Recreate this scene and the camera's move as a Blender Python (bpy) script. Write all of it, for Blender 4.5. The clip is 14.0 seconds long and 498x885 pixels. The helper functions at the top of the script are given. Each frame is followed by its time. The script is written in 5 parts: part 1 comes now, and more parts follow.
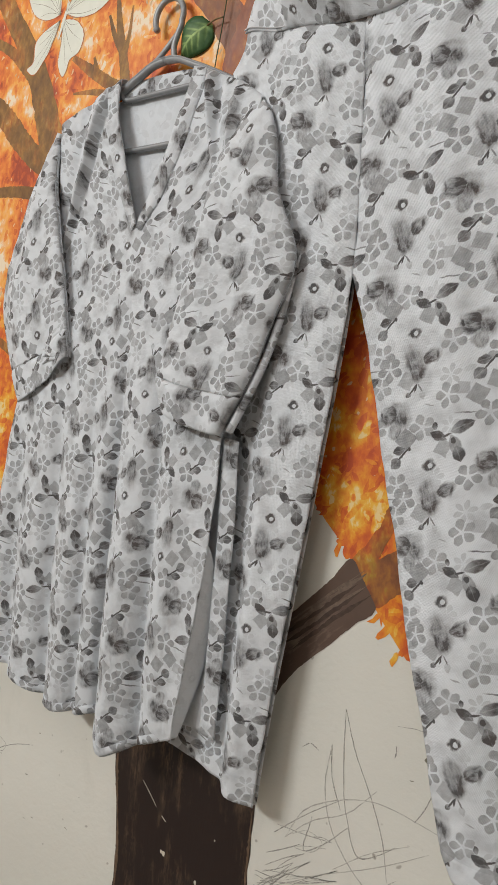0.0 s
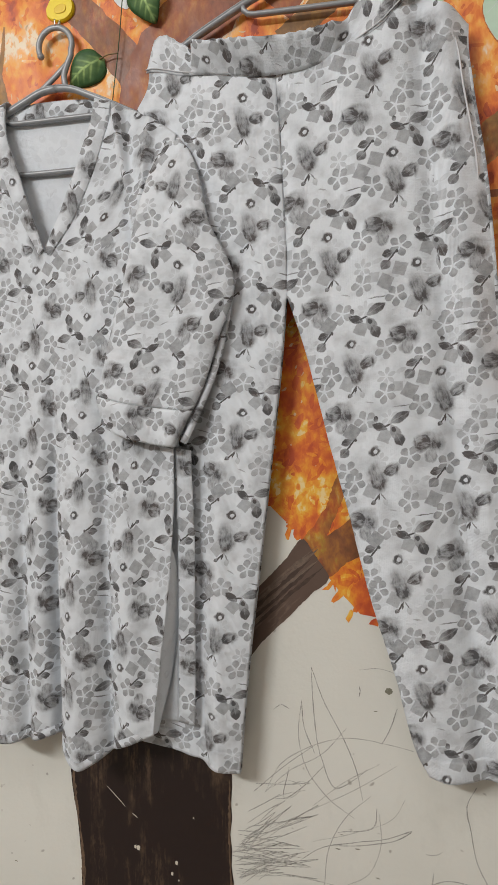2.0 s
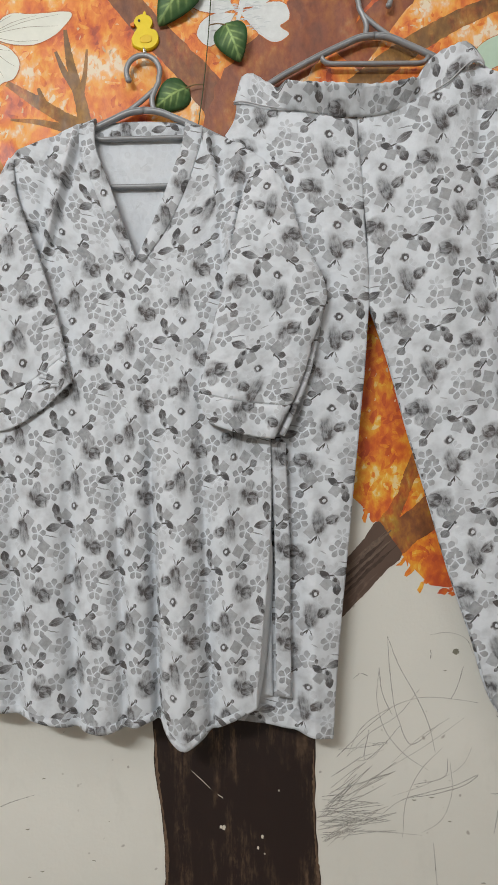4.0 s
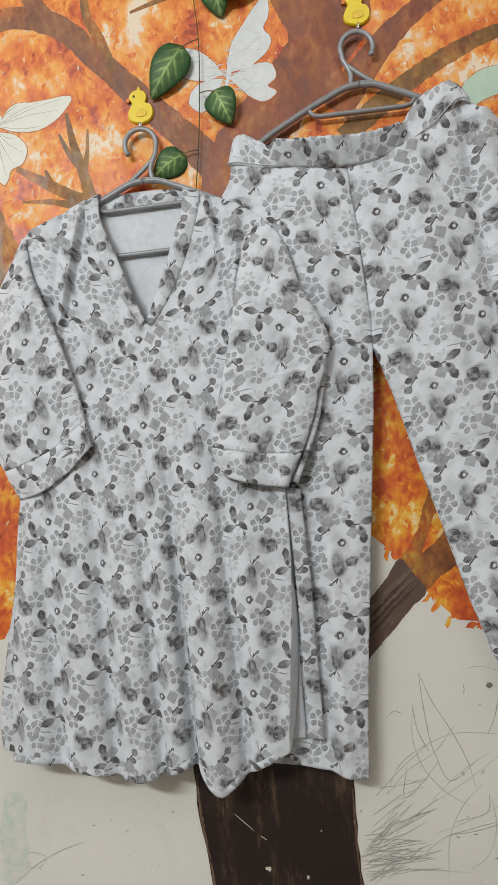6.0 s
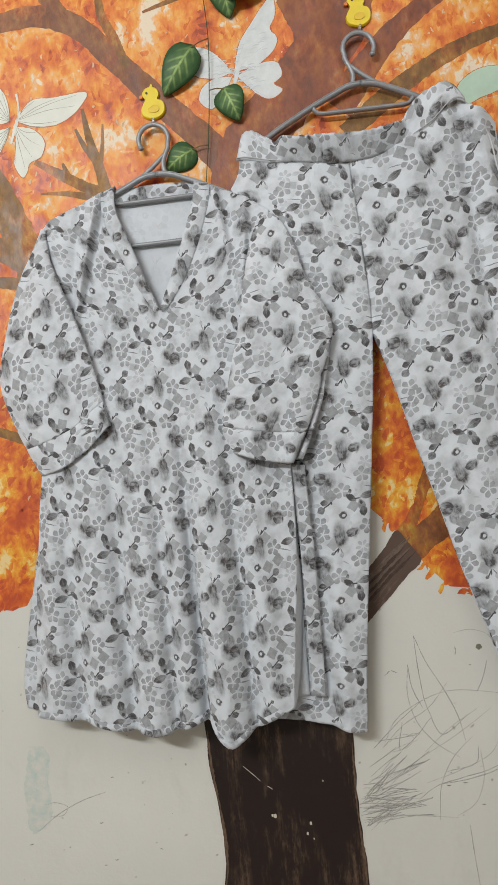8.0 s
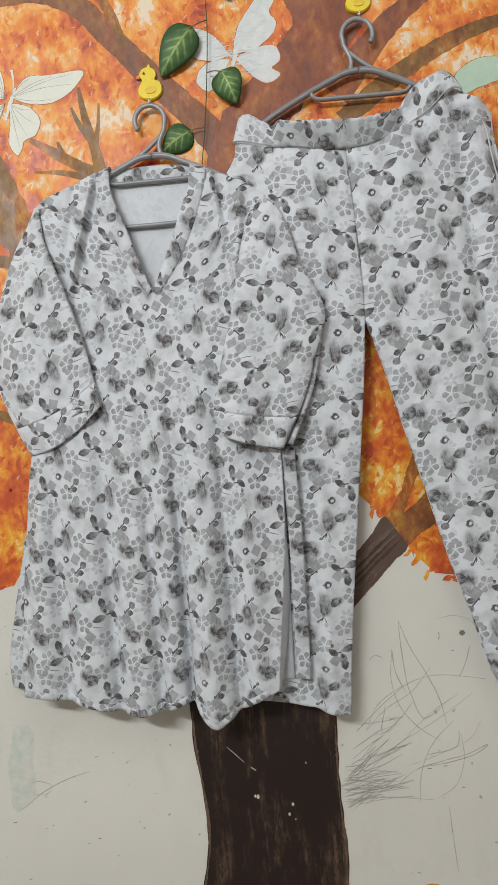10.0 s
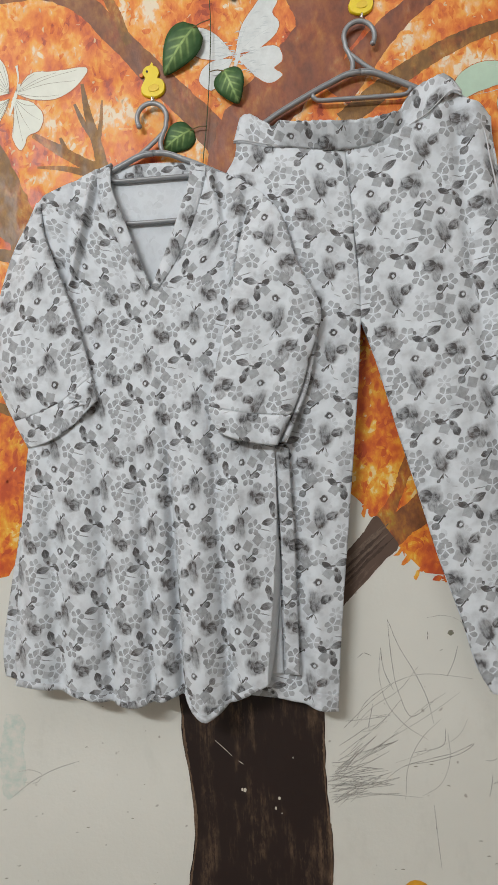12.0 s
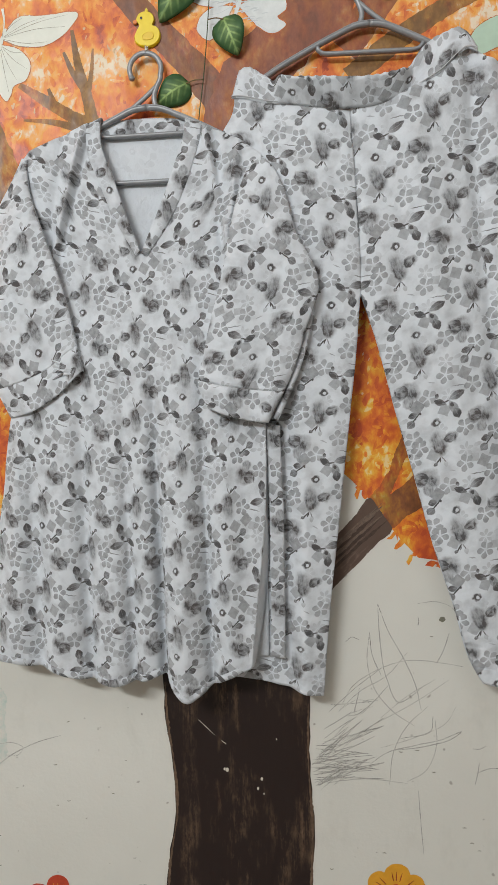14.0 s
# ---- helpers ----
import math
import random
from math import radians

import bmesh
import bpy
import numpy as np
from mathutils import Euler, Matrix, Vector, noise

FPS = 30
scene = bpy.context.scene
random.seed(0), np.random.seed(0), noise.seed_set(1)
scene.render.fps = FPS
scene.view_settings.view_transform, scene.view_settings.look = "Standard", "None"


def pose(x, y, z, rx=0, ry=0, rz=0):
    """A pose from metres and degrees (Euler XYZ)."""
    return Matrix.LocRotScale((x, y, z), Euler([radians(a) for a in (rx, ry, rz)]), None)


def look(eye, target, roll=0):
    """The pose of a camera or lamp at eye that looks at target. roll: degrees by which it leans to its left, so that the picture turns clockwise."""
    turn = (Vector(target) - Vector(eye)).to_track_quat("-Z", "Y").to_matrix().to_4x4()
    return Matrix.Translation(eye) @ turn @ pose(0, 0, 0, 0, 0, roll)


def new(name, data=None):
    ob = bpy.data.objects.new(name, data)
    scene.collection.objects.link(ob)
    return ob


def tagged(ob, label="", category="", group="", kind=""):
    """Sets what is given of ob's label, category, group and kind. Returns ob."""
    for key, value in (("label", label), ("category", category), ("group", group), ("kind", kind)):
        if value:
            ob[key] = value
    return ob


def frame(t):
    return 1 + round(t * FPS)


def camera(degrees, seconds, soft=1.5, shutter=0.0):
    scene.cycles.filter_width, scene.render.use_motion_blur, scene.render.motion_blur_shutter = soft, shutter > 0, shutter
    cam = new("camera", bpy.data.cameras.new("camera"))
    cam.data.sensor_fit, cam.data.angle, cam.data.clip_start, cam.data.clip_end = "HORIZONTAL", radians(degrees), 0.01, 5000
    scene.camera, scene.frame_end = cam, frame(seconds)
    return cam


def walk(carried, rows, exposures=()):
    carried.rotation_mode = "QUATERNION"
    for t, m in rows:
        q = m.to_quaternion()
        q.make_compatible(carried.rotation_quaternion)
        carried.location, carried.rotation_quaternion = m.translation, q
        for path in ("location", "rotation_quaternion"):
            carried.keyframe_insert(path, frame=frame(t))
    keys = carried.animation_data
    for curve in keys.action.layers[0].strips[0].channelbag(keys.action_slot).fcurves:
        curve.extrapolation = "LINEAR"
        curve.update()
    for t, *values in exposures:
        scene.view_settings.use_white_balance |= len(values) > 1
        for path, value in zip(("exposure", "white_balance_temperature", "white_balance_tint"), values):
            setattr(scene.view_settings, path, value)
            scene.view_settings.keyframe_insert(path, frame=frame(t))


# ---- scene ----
cam = camera(37.6, 14.0)
PATH = [
    (0, (0.681, -0.684, 1.178), (-0.465, 0.952, 1.073), 5.4),
    (0.5, (0.616, -0.765, 1.165), (-0.407, 0.952, 1.109), 3.9),
    (1, (0.568, -0.782, 1.165), (-0.302, 1.015, 1.051), 2.1),
    (1.5, (0.548, -0.789, 1.196), (-0.182, 1.071, 1.117), 0.6),
    (2, (0.479, -0.872, 1.183), (0.033, 1.075, 1.097), 0.0),
    (2.5, (0.374, -0.889, 1.164), (0.227, 1.102, 1.047), 0.7),
    (3, (0.272, -0.934, 1.165), (0.287, 1.064, 1.083), 1.8),
    (3.5, (0.187, -0.973, 1.137), (0.178, 1.026, 1.084), -0.7),
    (3.7, (0.163, -0.984, 1.125), (0.18, 1.016, 1.133), -0.4),
    (5.8, (0.238, -1.022, 1.168), (0.078, 0.971, 1.224), -4.5),
    (6, (0.24, -1.023, 1.17), (0.068, 0.969, 1.238), -4.7),
    (6.5, (0.234, -1.041, 1.167), (0.08, 0.953, 1.2), -6.9),
    (7, (0.239, -1.048, 1.171), (0.113, 0.947, 1.206), -5.4),
    (7.5, (0.242, -1.072, 1.162), (0.12, 0.923, 1.221), -4.7),
    (8, (0.224, -1.094, 1.166), (0.068, 0.9, 1.183), -4.7),
    (8.2, (0.211, -1.099, 1.162), (0.092, 0.897, 1.152), -4.0),
    (10.5, (0.22, -1.099, 1.158), (0.096, 0.897, 1.145), -3.3),
    (11, (0.228, -1.099, 1.158), (0.08, 0.895, 1.164), -3.0),
    (11.5, (0.218, -1.1, 1.158), (0.082, 0.895, 1.124), -2.7),
    (12, (0.232, -1.108, 1.156), (0.101, 0.888, 1.138), -2.3),
    (12.5, (0.227, -1.114, 1.161), (0.066, 0.879, 1.147), -2.0),
    (13, (0.231, -1.113, 1.158), (0.091, 0.882, 1.14), -2.1),
    (13.5, (0.242, -1.09, 1.162), (0.116, 0.902, 1.036), -1.6),
    (14, (0.255, -1.063, 1.179), (0.099, 0.927, 1.05), -0.8),
]
BALANCE = [(0, 0, 6780, 11.5), (2, 0, 6720, 12), (3.5, 0, 6600, 11), (5.8, 0, 6500, 10), (14, 0, 6480, 9.8)]
walk(cam, [(t, look(eye, target, roll)) for t, eye, target, roll in PATH], BALANCE)

# ---- world and lamps ----
world = bpy.data.worlds.new("world")
scene.world = world
world.use_nodes = True
world.node_tree.nodes["Background"].inputs[0].default_value = (0.75, 0.8, 0.9, 1)
world.node_tree.nodes["Background"].inputs[1].default_value = 0.05


def area_lamp(name, eye, target, sx, sy, watts, colour):
    data = bpy.data.lights.new(name, "AREA")
    data.shape, data.size, data.size_y = "RECTANGLE", sx, sy
    data.energy, data.color = watts, colour
    ob = new(name, data)
    ob.matrix_world = look(eye, target)
    return ob


# a tube lamp high on the opposite wall; overhead, a weak unseen fill added
area_lamp("tube_lamp", (-0.85, -2.4, 2.3), (0.2, 0, 1.2), 1.0, 0.16, 43, (0.95, 0.985, 1.0))
area_lamp("overhead_fill", (0.5, -1.3, 2.56), (0.5, -1.25, 0), 0.6, 0.6, 5.5, (0.98, 0.98, 1.0))


# ---- node helpers ----
class Tree:
    """Short hand for building node trees."""

    def __init__(self, name):
        self.mat = bpy.data.materials.new(name)
        self.mat.use_nodes = True
        self.t = self.mat.node_tree
        self.bsdf = self.t.nodes["Principled BSDF"]

    def node(self, kind, **inputs):
        n = self.t.nodes.new(kind)
        for k, v in inputs.items():
            self.put(n.inputs[k.replace("_", " ")], v)
        return n

    def put(self, socket, v):
        if isinstance(v, bpy.types.NodeSocket):
            self.t.links.new(v, socket)
        else:
            socket.default_value = v

    def m(self, op, a, b=None, c=None):
        n = self.t.nodes.new("ShaderNodeMath")
        n.operation = op
        for i, v in enumerate((a, b, c)):
            if v is not None:
                self.put(n.inputs[i], v)
        return n.outputs[0]

    def vm(self, op, a, b=None, out=0):
        n = self.t.nodes.new("ShaderNodeVectorMath")
        n.operation = op
        self.put(n.inputs[0], a)
        if b is not None:
            self.put(n.inputs[1], b)
        return n.outputs["Value"] if out else n.outputs[0]

    def mapped(self, v, loc=(0, 0, 0), rot=0.0, scale=(1, 1, 1)):
        n = self.t.nodes.new("ShaderNodeMapping")
        n.vector_type = "TEXTURE"
        self.put(n.inputs[0], v)
        n.inputs[1].default_value, n.inputs[2].default_value, n.inputs[3].default_value = loc, (0, 0, rot), scale
        return n.outputs[0]

    def ramp01(self, v, lo, hi, a=0.0, b=1.0):
        n = self.t.nodes.new("ShaderNodeMapRange")
        self.put(n.inputs[0], v)
        for i, x in enumerate((lo, hi, a, b)):
            n.inputs[i + 1].default_value = x
        return n.outputs[0]

    def noise(self, v, scale, detail=3.0, rough=0.5, colour=False):
        n = self.t.nodes.new("ShaderNodeTexNoise")
        if v is not None:
            self.put(n.inputs["Vector"], v)
        n.inputs["Scale"].default_value, n.inputs["Detail"].default_value = scale, detail
        n.inputs["Roughness"].default_value = rough
        return n.outputs["Color" if colour else 0]

    def mix(self, f, a, b, mode="MIX"):
        n = self.t.nodes.new("ShaderNodeMix")
        n.data_type, n.blend_type = "RGBA", mode
        self.put(n.inputs[0], f)
        for i, v in ((6, a), (7, b)):
            self.put(n.inputs[i], (*v, 1) if isinstance(v, tuple) and len(v) == 3 else v)
        return n.outputs[2]

    def ramp(self, f, stops, constant=False):
        n = self.t.nodes.new("ShaderNodeValToRGB")
        self.put(n.inputs[0], f)
        r = n.color_ramp
        if constant:
            r.interpolation = "CONSTANT"
        while len(r.elements) < len(stops):
            r.elements.new(0.5)
        for e, (p, c) in zip(r.elements, stops):
            e.position, e.color = p, (*c, 1)
        return n.outputs[0]

    def bump(self, height, strength, distance):
        n = self.t.nodes.new("ShaderNodeBump")
        n.inputs["Strength"].default_value, n.inputs["Distance"].default_value = strength, distance
        self.put(n.inputs["Height"], height)
        self.t.links.new(n.outputs[0], self.bsdf.inputs["Normal"])

    def done(self, colour, rough, metal=0.0, spec=0.5):
        self.put(self.bsdf.inputs["Base Color"], (*colour, 1) if isinstance(colour, tuple) else colour)
        self.put(self.bsdf.inputs["Roughness"], rough)
        self.bsdf.inputs["Metallic"].default_value = metal
        self.bsdf.inputs["Specular IOR Level"].default_value = spec
        return self.mat

    def place(self):
        return self.t.nodes.new("ShaderNodeNewGeometry").outputs["Position"]

    def island(self):
        return self.t.nodes.new("ShaderNodeNewGeometry").outputs["Random Per Island"]

    def uv(self):
        return self.t.nodes.new("ShaderNodeUVMap").outputs[0]


# ---- materials ----
CELL_W, CELL_H = 0.078, 0.1205
TALL = 378.0
UNIT_X, UNIT_Y = CELL_W / 261.0, CELL_H / TALL


def floral_print(name, strength):
    """White cotton with a grey watercolour print: columns half a drop apart, every other column with a few flowers of its own."""
    k = Tree(name)
    uv = k.uv()
    wob = k.vm("SUBTRACT", k.noise(uv, 190, 2, 0.6, True), (0.5, 0.5, 0.5))
    uvw = k.vm("ADD", uv, k.vm("MULTIPLY", wob, (0.0022, 0.0022, 0)))
    centres = [(65, 95), (196, 95), (65, 284), (196, 284)]

    def split(v):
        n = k.t.nodes.new("ShaderNodeSeparateXYZ")
        k.put(n.inputs[0], v)
        return n.outputs[0], n.outputs[1]

    def pair(x, y):
        n = k.t.nodes.new("ShaderNodeCombineXYZ")
        k.put(n.inputs[0], x), k.put(n.inputs[1], y)
        return n.outputs[0]

    local = []
    for cx, cy in centres:
        sx, sy = split(k.vm("SUBTRACT", uvw, (cx * UNIT_X, -cy * UNIT_Y, 0)))
        col = k.m("FLOOR", k.m("MULTIPLY_ADD", sx, 1 / CELL_W, 0.5))
        x = k.m("MULTIPLY_ADD", col, -CELL_W, sx)
        y = k.m("WRAP", k.m("MULTIPLY_ADD", col, CELL_H / 2, sy), CELL_H / 2, -CELL_H / 2)
        local.append(pair(x, y))
    wild = k.vm("MULTIPLY", k.vm("SUBTRACT", k.noise(uv, 110, 2, 0.55, True), (0.5, 0.5, 0.5)), (0.0048, 0.0048, 0))
    ragged = [k.vm("ADD", v, wild) for v in local]

    def spot(x, y):
        """From the sketch of the print, drawn upside down and askew, into the upright lattice."""
        dx, dy = x - 255.0, y - 155.0
        t = (118 * dy - 522 * dx) / (118 * 133 - 522 * 428)
        s = (133 * dx - 428 * dy) / (118 * 133 - 522 * 428)
        return -261 * t, -TALL * (s + t / 2)

    def at(p, rx, ry, rot=0.0, loose=False, single=False):
        px, py = spot(*p)
        scale = (rx * 0.7 * UNIT_X, ry * 0.7 * UNIT_Y, 1)
        if single:
            sx, sy = split(k.vm("SUBTRACT", uvw, (px * UNIT_X, -py * UNIT_Y, 0)))
            v = pair(k.m("WRAP", sx, CELL_W, -CELL_W), k.m("WRAP", sy, CELL_H / 2, -CELL_H / 2))
            return k.mapped(v, (0, 0, 0), rot, scale)
        best = None
        for i, (cx, cy) in enumerate(centres):
            for a in range(-3, 4):
                for b in range(-4, 5):
                    dx, dy = px + 261 * a - cx, py + TALL / 2 * a + TALL * b - cy
                    d = max(abs(dx) / 130, abs(dy) / 189)
                    if best is None or d < best[0]:
                        best = (d, i, dx, dy)
        _, i, dx, dy = best
        return k.mapped((ragged if loose else local)[i], (dx * UNIT_X, -dy * UNIT_Y, 0), rot, scale)

    def along(p, q):
        """Middle, half length and turn of a stroke between two places of the sketch."""
        (ax, ay), (bx, by) = spot(*p), spot(*q)
        mid = ((p[0] + q[0]) / 2, (p[1] + q[1]) / 2)
        return mid, math.hypot(bx - ax, by - ay) / 1.4, math.atan2(-(bx - ax), -(by - ay))

    dark = 0.0
    tint = k.ramp01(k.noise(uv, 150, 2, 0.5), 0.3, 0.7, 0.92, 1.2)
    pool = k.ramp01(k.noise(uv, 120, 2, 0.5), 0.34, 0.64, 0.85, 1.18)

    def lay(mask, shade, by=None):
        nonlocal dark
        v = k.m("MULTIPLY", mask, k.m("MULTIPLY", tint if by is None else by, shade))
        dark = v if isinstance(dark, float) else k.m("MAXIMUM", dark, v)

    def wash(p, rx, ry, rot, shade, to=1.0, soft=0.5, end=0.25):
        """A wet bloom: streaked along its length, strong towards one end, running out at the other."""
        v = at(p, rx, ry, radians(rot), True)
        x, y = split(v)
        streak = k.ramp01(k.noise(k.vm("MULTIPLY", v, (1.9, 0.55, 1)), 1.6, 3, 0.6), 0.32, 0.68, 0.72, 1.3)
        run = k.ramp01(k.m("MULTIPLY", y, to), -0.9, 0.75, end, 1.0)
        body = k.ramp01(k.vm("LENGTH", v, out=1), 1.08, 1.08 - soft)
        lay(k.m("MULTIPLY", body, run), 1.08 * shade, k.m("MULTIPLY", streak, pool))

    def blossom(p, r, shade, turn=0.0, n=5, single=False, slim=0.42):
        v = at(p, r, r, radians(turn), False, single)
        x, y = split(v)
        c = k.m("ABSOLUTE", k.m("COSINE", k.m("MULTIPLY", k.m("ARCTAN2", y, x), n / 2)))
        d = k.vm("LENGTH", v, out=1)
        rim = k.ramp01(k.m("ADD", d, k.m("MULTIPLY_ADD", c, -slim, slim)), 1.04, 0.95)
        gap = k.ramp01(k.m("MULTIPLY", c, d), 0.12, 0.2)
        lay(k.m("MULTIPLY", rim, gap), k.m("MULTIPLY", k.ramp01(d, 0.1, 1.0, 0.8, 1.05), 0.88 * shade))

    def oval(p, rx, ry, rot, shade, soft=0.1, hard=None, loose=False):
        d = k.vm("LENGTH", at(p, rx, ry, radians(rot), loose), out=1)
        lay(k.ramp01(d, 1.0 + soft, 1.0 - soft if hard is None else hard), shade)

    def leaf(p, q, half, shade, pale=0.6):
        """A pointed leaf from p to its tip q, paler at its foot."""
        mid, ln, rot = along(p, q)
        x, y = split(at(mid, half, ln, rot))
        d = k.m("ADD", k.m("ABSOLUTE", x), k.m("MULTIPLY", y, y))
        rib = k.ramp01(k.m("ABSOLUTE", x), 0.02, 0.12, 0.86, 1.0)
        grow = k.m("MULTIPLY", k.ramp01(y, -0.8, 0.5, pale, 1.0), rib)
        lay(k.ramp01(d, 1.1, 0.86), k.m("MULTIPLY", grow, 0.93 * shade))

    def stem(p, q, half, shade):
        mid, ln, rot = along(p, q)
        d = k.vm("LENGTH", at(mid, half, ln, rot), out=1)
        lay(k.ramp01(d, 1.3, 0.7), shade)

    def diamond(p, r, rot, shade, single=False):
        x, y = split(k.vm("ABSOLUTE", at(p, r, r, radians(rot), False, single)))
        lay(k.ramp01(k.m("ADD", x, y), 1.08, 0.94), shade)

    # sprig: a dark pointed leaf, a leaf in two parts, a curled one
    blossom((285, 112), 44, 0.26, 20, 6, slim=0.6)
    diamond((262, 202), 42, 8, 0.4)
    leaf((288, 137), (378, 83), 27, 0.74, 0.66)
    leaf((290, 146), (338, 226), 25, 0.52, 0.95)
    leaf((316, 184), (347, 248), 26, 0.78, 0.8)
    oval((304, 168), 13, 17, 20, 0.8, 0.2, 0.6)
    oval((306, 172), 6, 9, 20, 0.3)
    leaf((272, 170), (200, 144), 21, 0.78, 0.8)
    leaf((222, 136), (214, 104), 11, 0.75)
    oval((232, 158), 26, 12, -20, 0.76, 0.3)
    stem((250, 160), (292, 142), 5, 0.75)
    # twig with two buds
    leaf((102, 226), (50, 246), 22, 0.72, 0.85)
    leaf((86, 268), (48, 312), 27, 0.62, 1.0)
    stem((122, 212), (76, 280), 4.5, 0.85)
    oval((120, 222), 7, 9, 10, 0.75, 0.3)
    leaf((100, 300), (126, 350), 18, 0.2)
    # dark rosette with a pale eye
    wash((213, 276), 27, 27, 0, 0.72, 1.0, 0.4, 0.8)
    oval((194, 284), 12, 12, 0, 0.66, 0.3, 0.4, True)
    # ruff and thumb-shaped bud
    blossom((240, 322), 42, 0.24, 0, 6)
    wash((298, 362), 35, 46, -70, 0.66, 1.0, 0.3, 0.4)
    oval((318, 360), 13, 32, -6, 0.74, 0.4, 0.2, True)
    # tulip with its diamonds and roots
    diamond((198, 472), 44, 6, 0.38)
    wash((224, 392), 60, 100, 8, 0.6, 1.0, 0.6, 0.5)
    wash((232, 422), 48, 66, 8, 0.72, 1.0, 0.5, 0.4)
    oval((240, 462), 26, 22, 10, 0.74, 0.5, 0.0, True)
    stem((242, 478), (214, 530), 4.5, 0.85)
    stem((240, 480), (236, 516), 4, 0.8)
    stem((246, 478), (270, 512), 3.5, 0.55)
    leaf((222, 515), (202, 540), 12, 0.7)
    leaf((262, 500), (276, 540), 13, 0.35)
    stem((285, 558), (325, 564), 3.5, 0.4)
    # rose: streaked body, dark heart, ruff
    wash((438, 235), 50, 46, 70, 0.66, 1.0, 0.3, 0.6)
    oval((406, 236), 9, 30, 0, 0.66, 0.35, 0.4, True)
    wash((500, 236), 54, 58, 0, 0.7, 1.0, 0.8, 0.7)
    oval((503, 238), 26, 22, 0, 0.74, 0.5, 0.0, True)
    wash((470, 210), 76, 44, 0, 0.42, -1.0, 0.5, 0.6)
    wash((478, 292), 34, 40, 0, 0.44, 1.0, 0.3, 0.7)
    # flowers of every column
    blossom((380, 300), 54, 0.52, 12)
    blossom((383, 515), 54, 0.5, -10)
    blossom((428, 44), 54, 0.54, 5)
    blossom((385, 436), 46, 0.3, 10, 6, slim=0.62)
    diamond((440, 482), 34, 30, 0.32)
    leaf((430, 418), (480, 392), 14, 0.3)
    stem((418, 581), (500, 572), 3.5, 0.55)
    # flowers and squares of every other column
    blossom((168, 130), 54, 0.46, -8, single=True)
    blossom((83, 380), 54, 0.5, 14, single=True)
    blossom((83, 510), 52, 0.46, 0, single=True)
    blossom((562, 330), 54, 0.54, 20, single=True)
    blossom((653, 190), 54, 0.5, -15, single=True)
    diamond((103, 186), 48, -6, 0.46, True)
    diamond((496, 502), 46, 4, 0.44, True)
    diamond((562, 440), 44, 14, 0.42, True)
    # pale eyes
    for p, r in (((217, 278), 9.5),):
        eye = k.ramp01(k.vm("LENGTH", at(p, r, r * 1.1), out=1), 1.15, 0.8)
        dark = k.m("MULTIPLY", dark, k.m("MULTIPLY_ADD", eye, -0.92, 1.0))
    bleed = k.ramp01(k.noise(uv, 42, 4), 0.44, 0.7, 0.0, 0.3)
    dark = k.m("MAXIMUM", dark, bleed)
    grain = k.ramp01(k.noise(uv, 900, 2), 0.3, 0.7, 0.93, 1.03)
    dark = k.m("MULTIPLY", k.m("POWER", dark, 1.3), k.m("MULTIPLY", grain, 1.42 * strength))
    dark = k.m("MINIMUM", dark, 0.92)
    tone = k.mix(k.ramp01(k.noise(uv, 45, 2), 0.4, 0.65), (0.042, 0.038, 0.038), (0.058, 0.042, 0.036))
    colour = k.mix(dark, (0.79, 0.83, 0.87), tone)
    sx, sy = split(uv)
    weave = k.m("MULTIPLY", k.m("SINE", k.m("MULTIPLY", sx, 5200)), k.m("SINE", k.m("MULTIPLY", sy, 5200)))
    crumple = k.m("ADD", k.m("MULTIPLY", weave, 0.06), k.m("ADD", k.noise(uv, 60, 4, 0.6), k.m("ADD", k.noise(uv, 14, 3, 0.5), k.m("MULTIPLY", k.noise(k.vm("MULTIPLY", uv, (1, 0.16, 1)), 150, 3, 0.6), 0.35))))
    k.bump(crumple, 0.7, 0.006)
    k.bsdf.inputs["Sheen Weight"].default_value = 0.15
    return k.done(colour, 0.85, 0, 0.2)


def plain_cotton(name, colour):
    k = Tree(name)
    uv = k.uv()
    c = k.mix(k.ramp01(k.noise(uv, 40, 4), 0.35, 0.7), colour, tuple(x * 0.88 for x in colour))
    k.bump(k.noise(uv, 55, 4, 0.6), 0.5, 0.003)
    return k.done(c, 0.9, 0, 0.2)


def wall_paint():
    k = Tree("wall_paint")
    p = k.place()
    big = k.noise(p, 2.2, 4, 0.6)
    fine = k.noise(p, 26, 5, 0.65)
    c = k.mix(k.ramp01(big, 0.3, 0.7), (0.735, 0.725, 0.665), (0.655, 0.645, 0.585))
    smudge = k.ramp01(k.noise(k.mapped(p, scale=(1, 1, 1.7)), 9, 5, 0.7), 0.56, 0.78, 0, 0.3)
    c = k.mix(smudge, c, (0.42, 0.41, 0.36))
    specks = k.ramp01(k.noise(p, 85, 1, 0.4), 0.74, 0.79, 0, 0.6)
    c = k.mix(specks, c, (0.25, 0.22, 0.18))
    k.bump(k.m("ADD", fine, k.m("MULTIPLY", k.noise(p, 160, 3), 0.4)), 0.25, 0.003)
    return k.done(c, k.ramp01(fine, 0.3, 0.7, 0.42, 0.6), 0, 0.4)


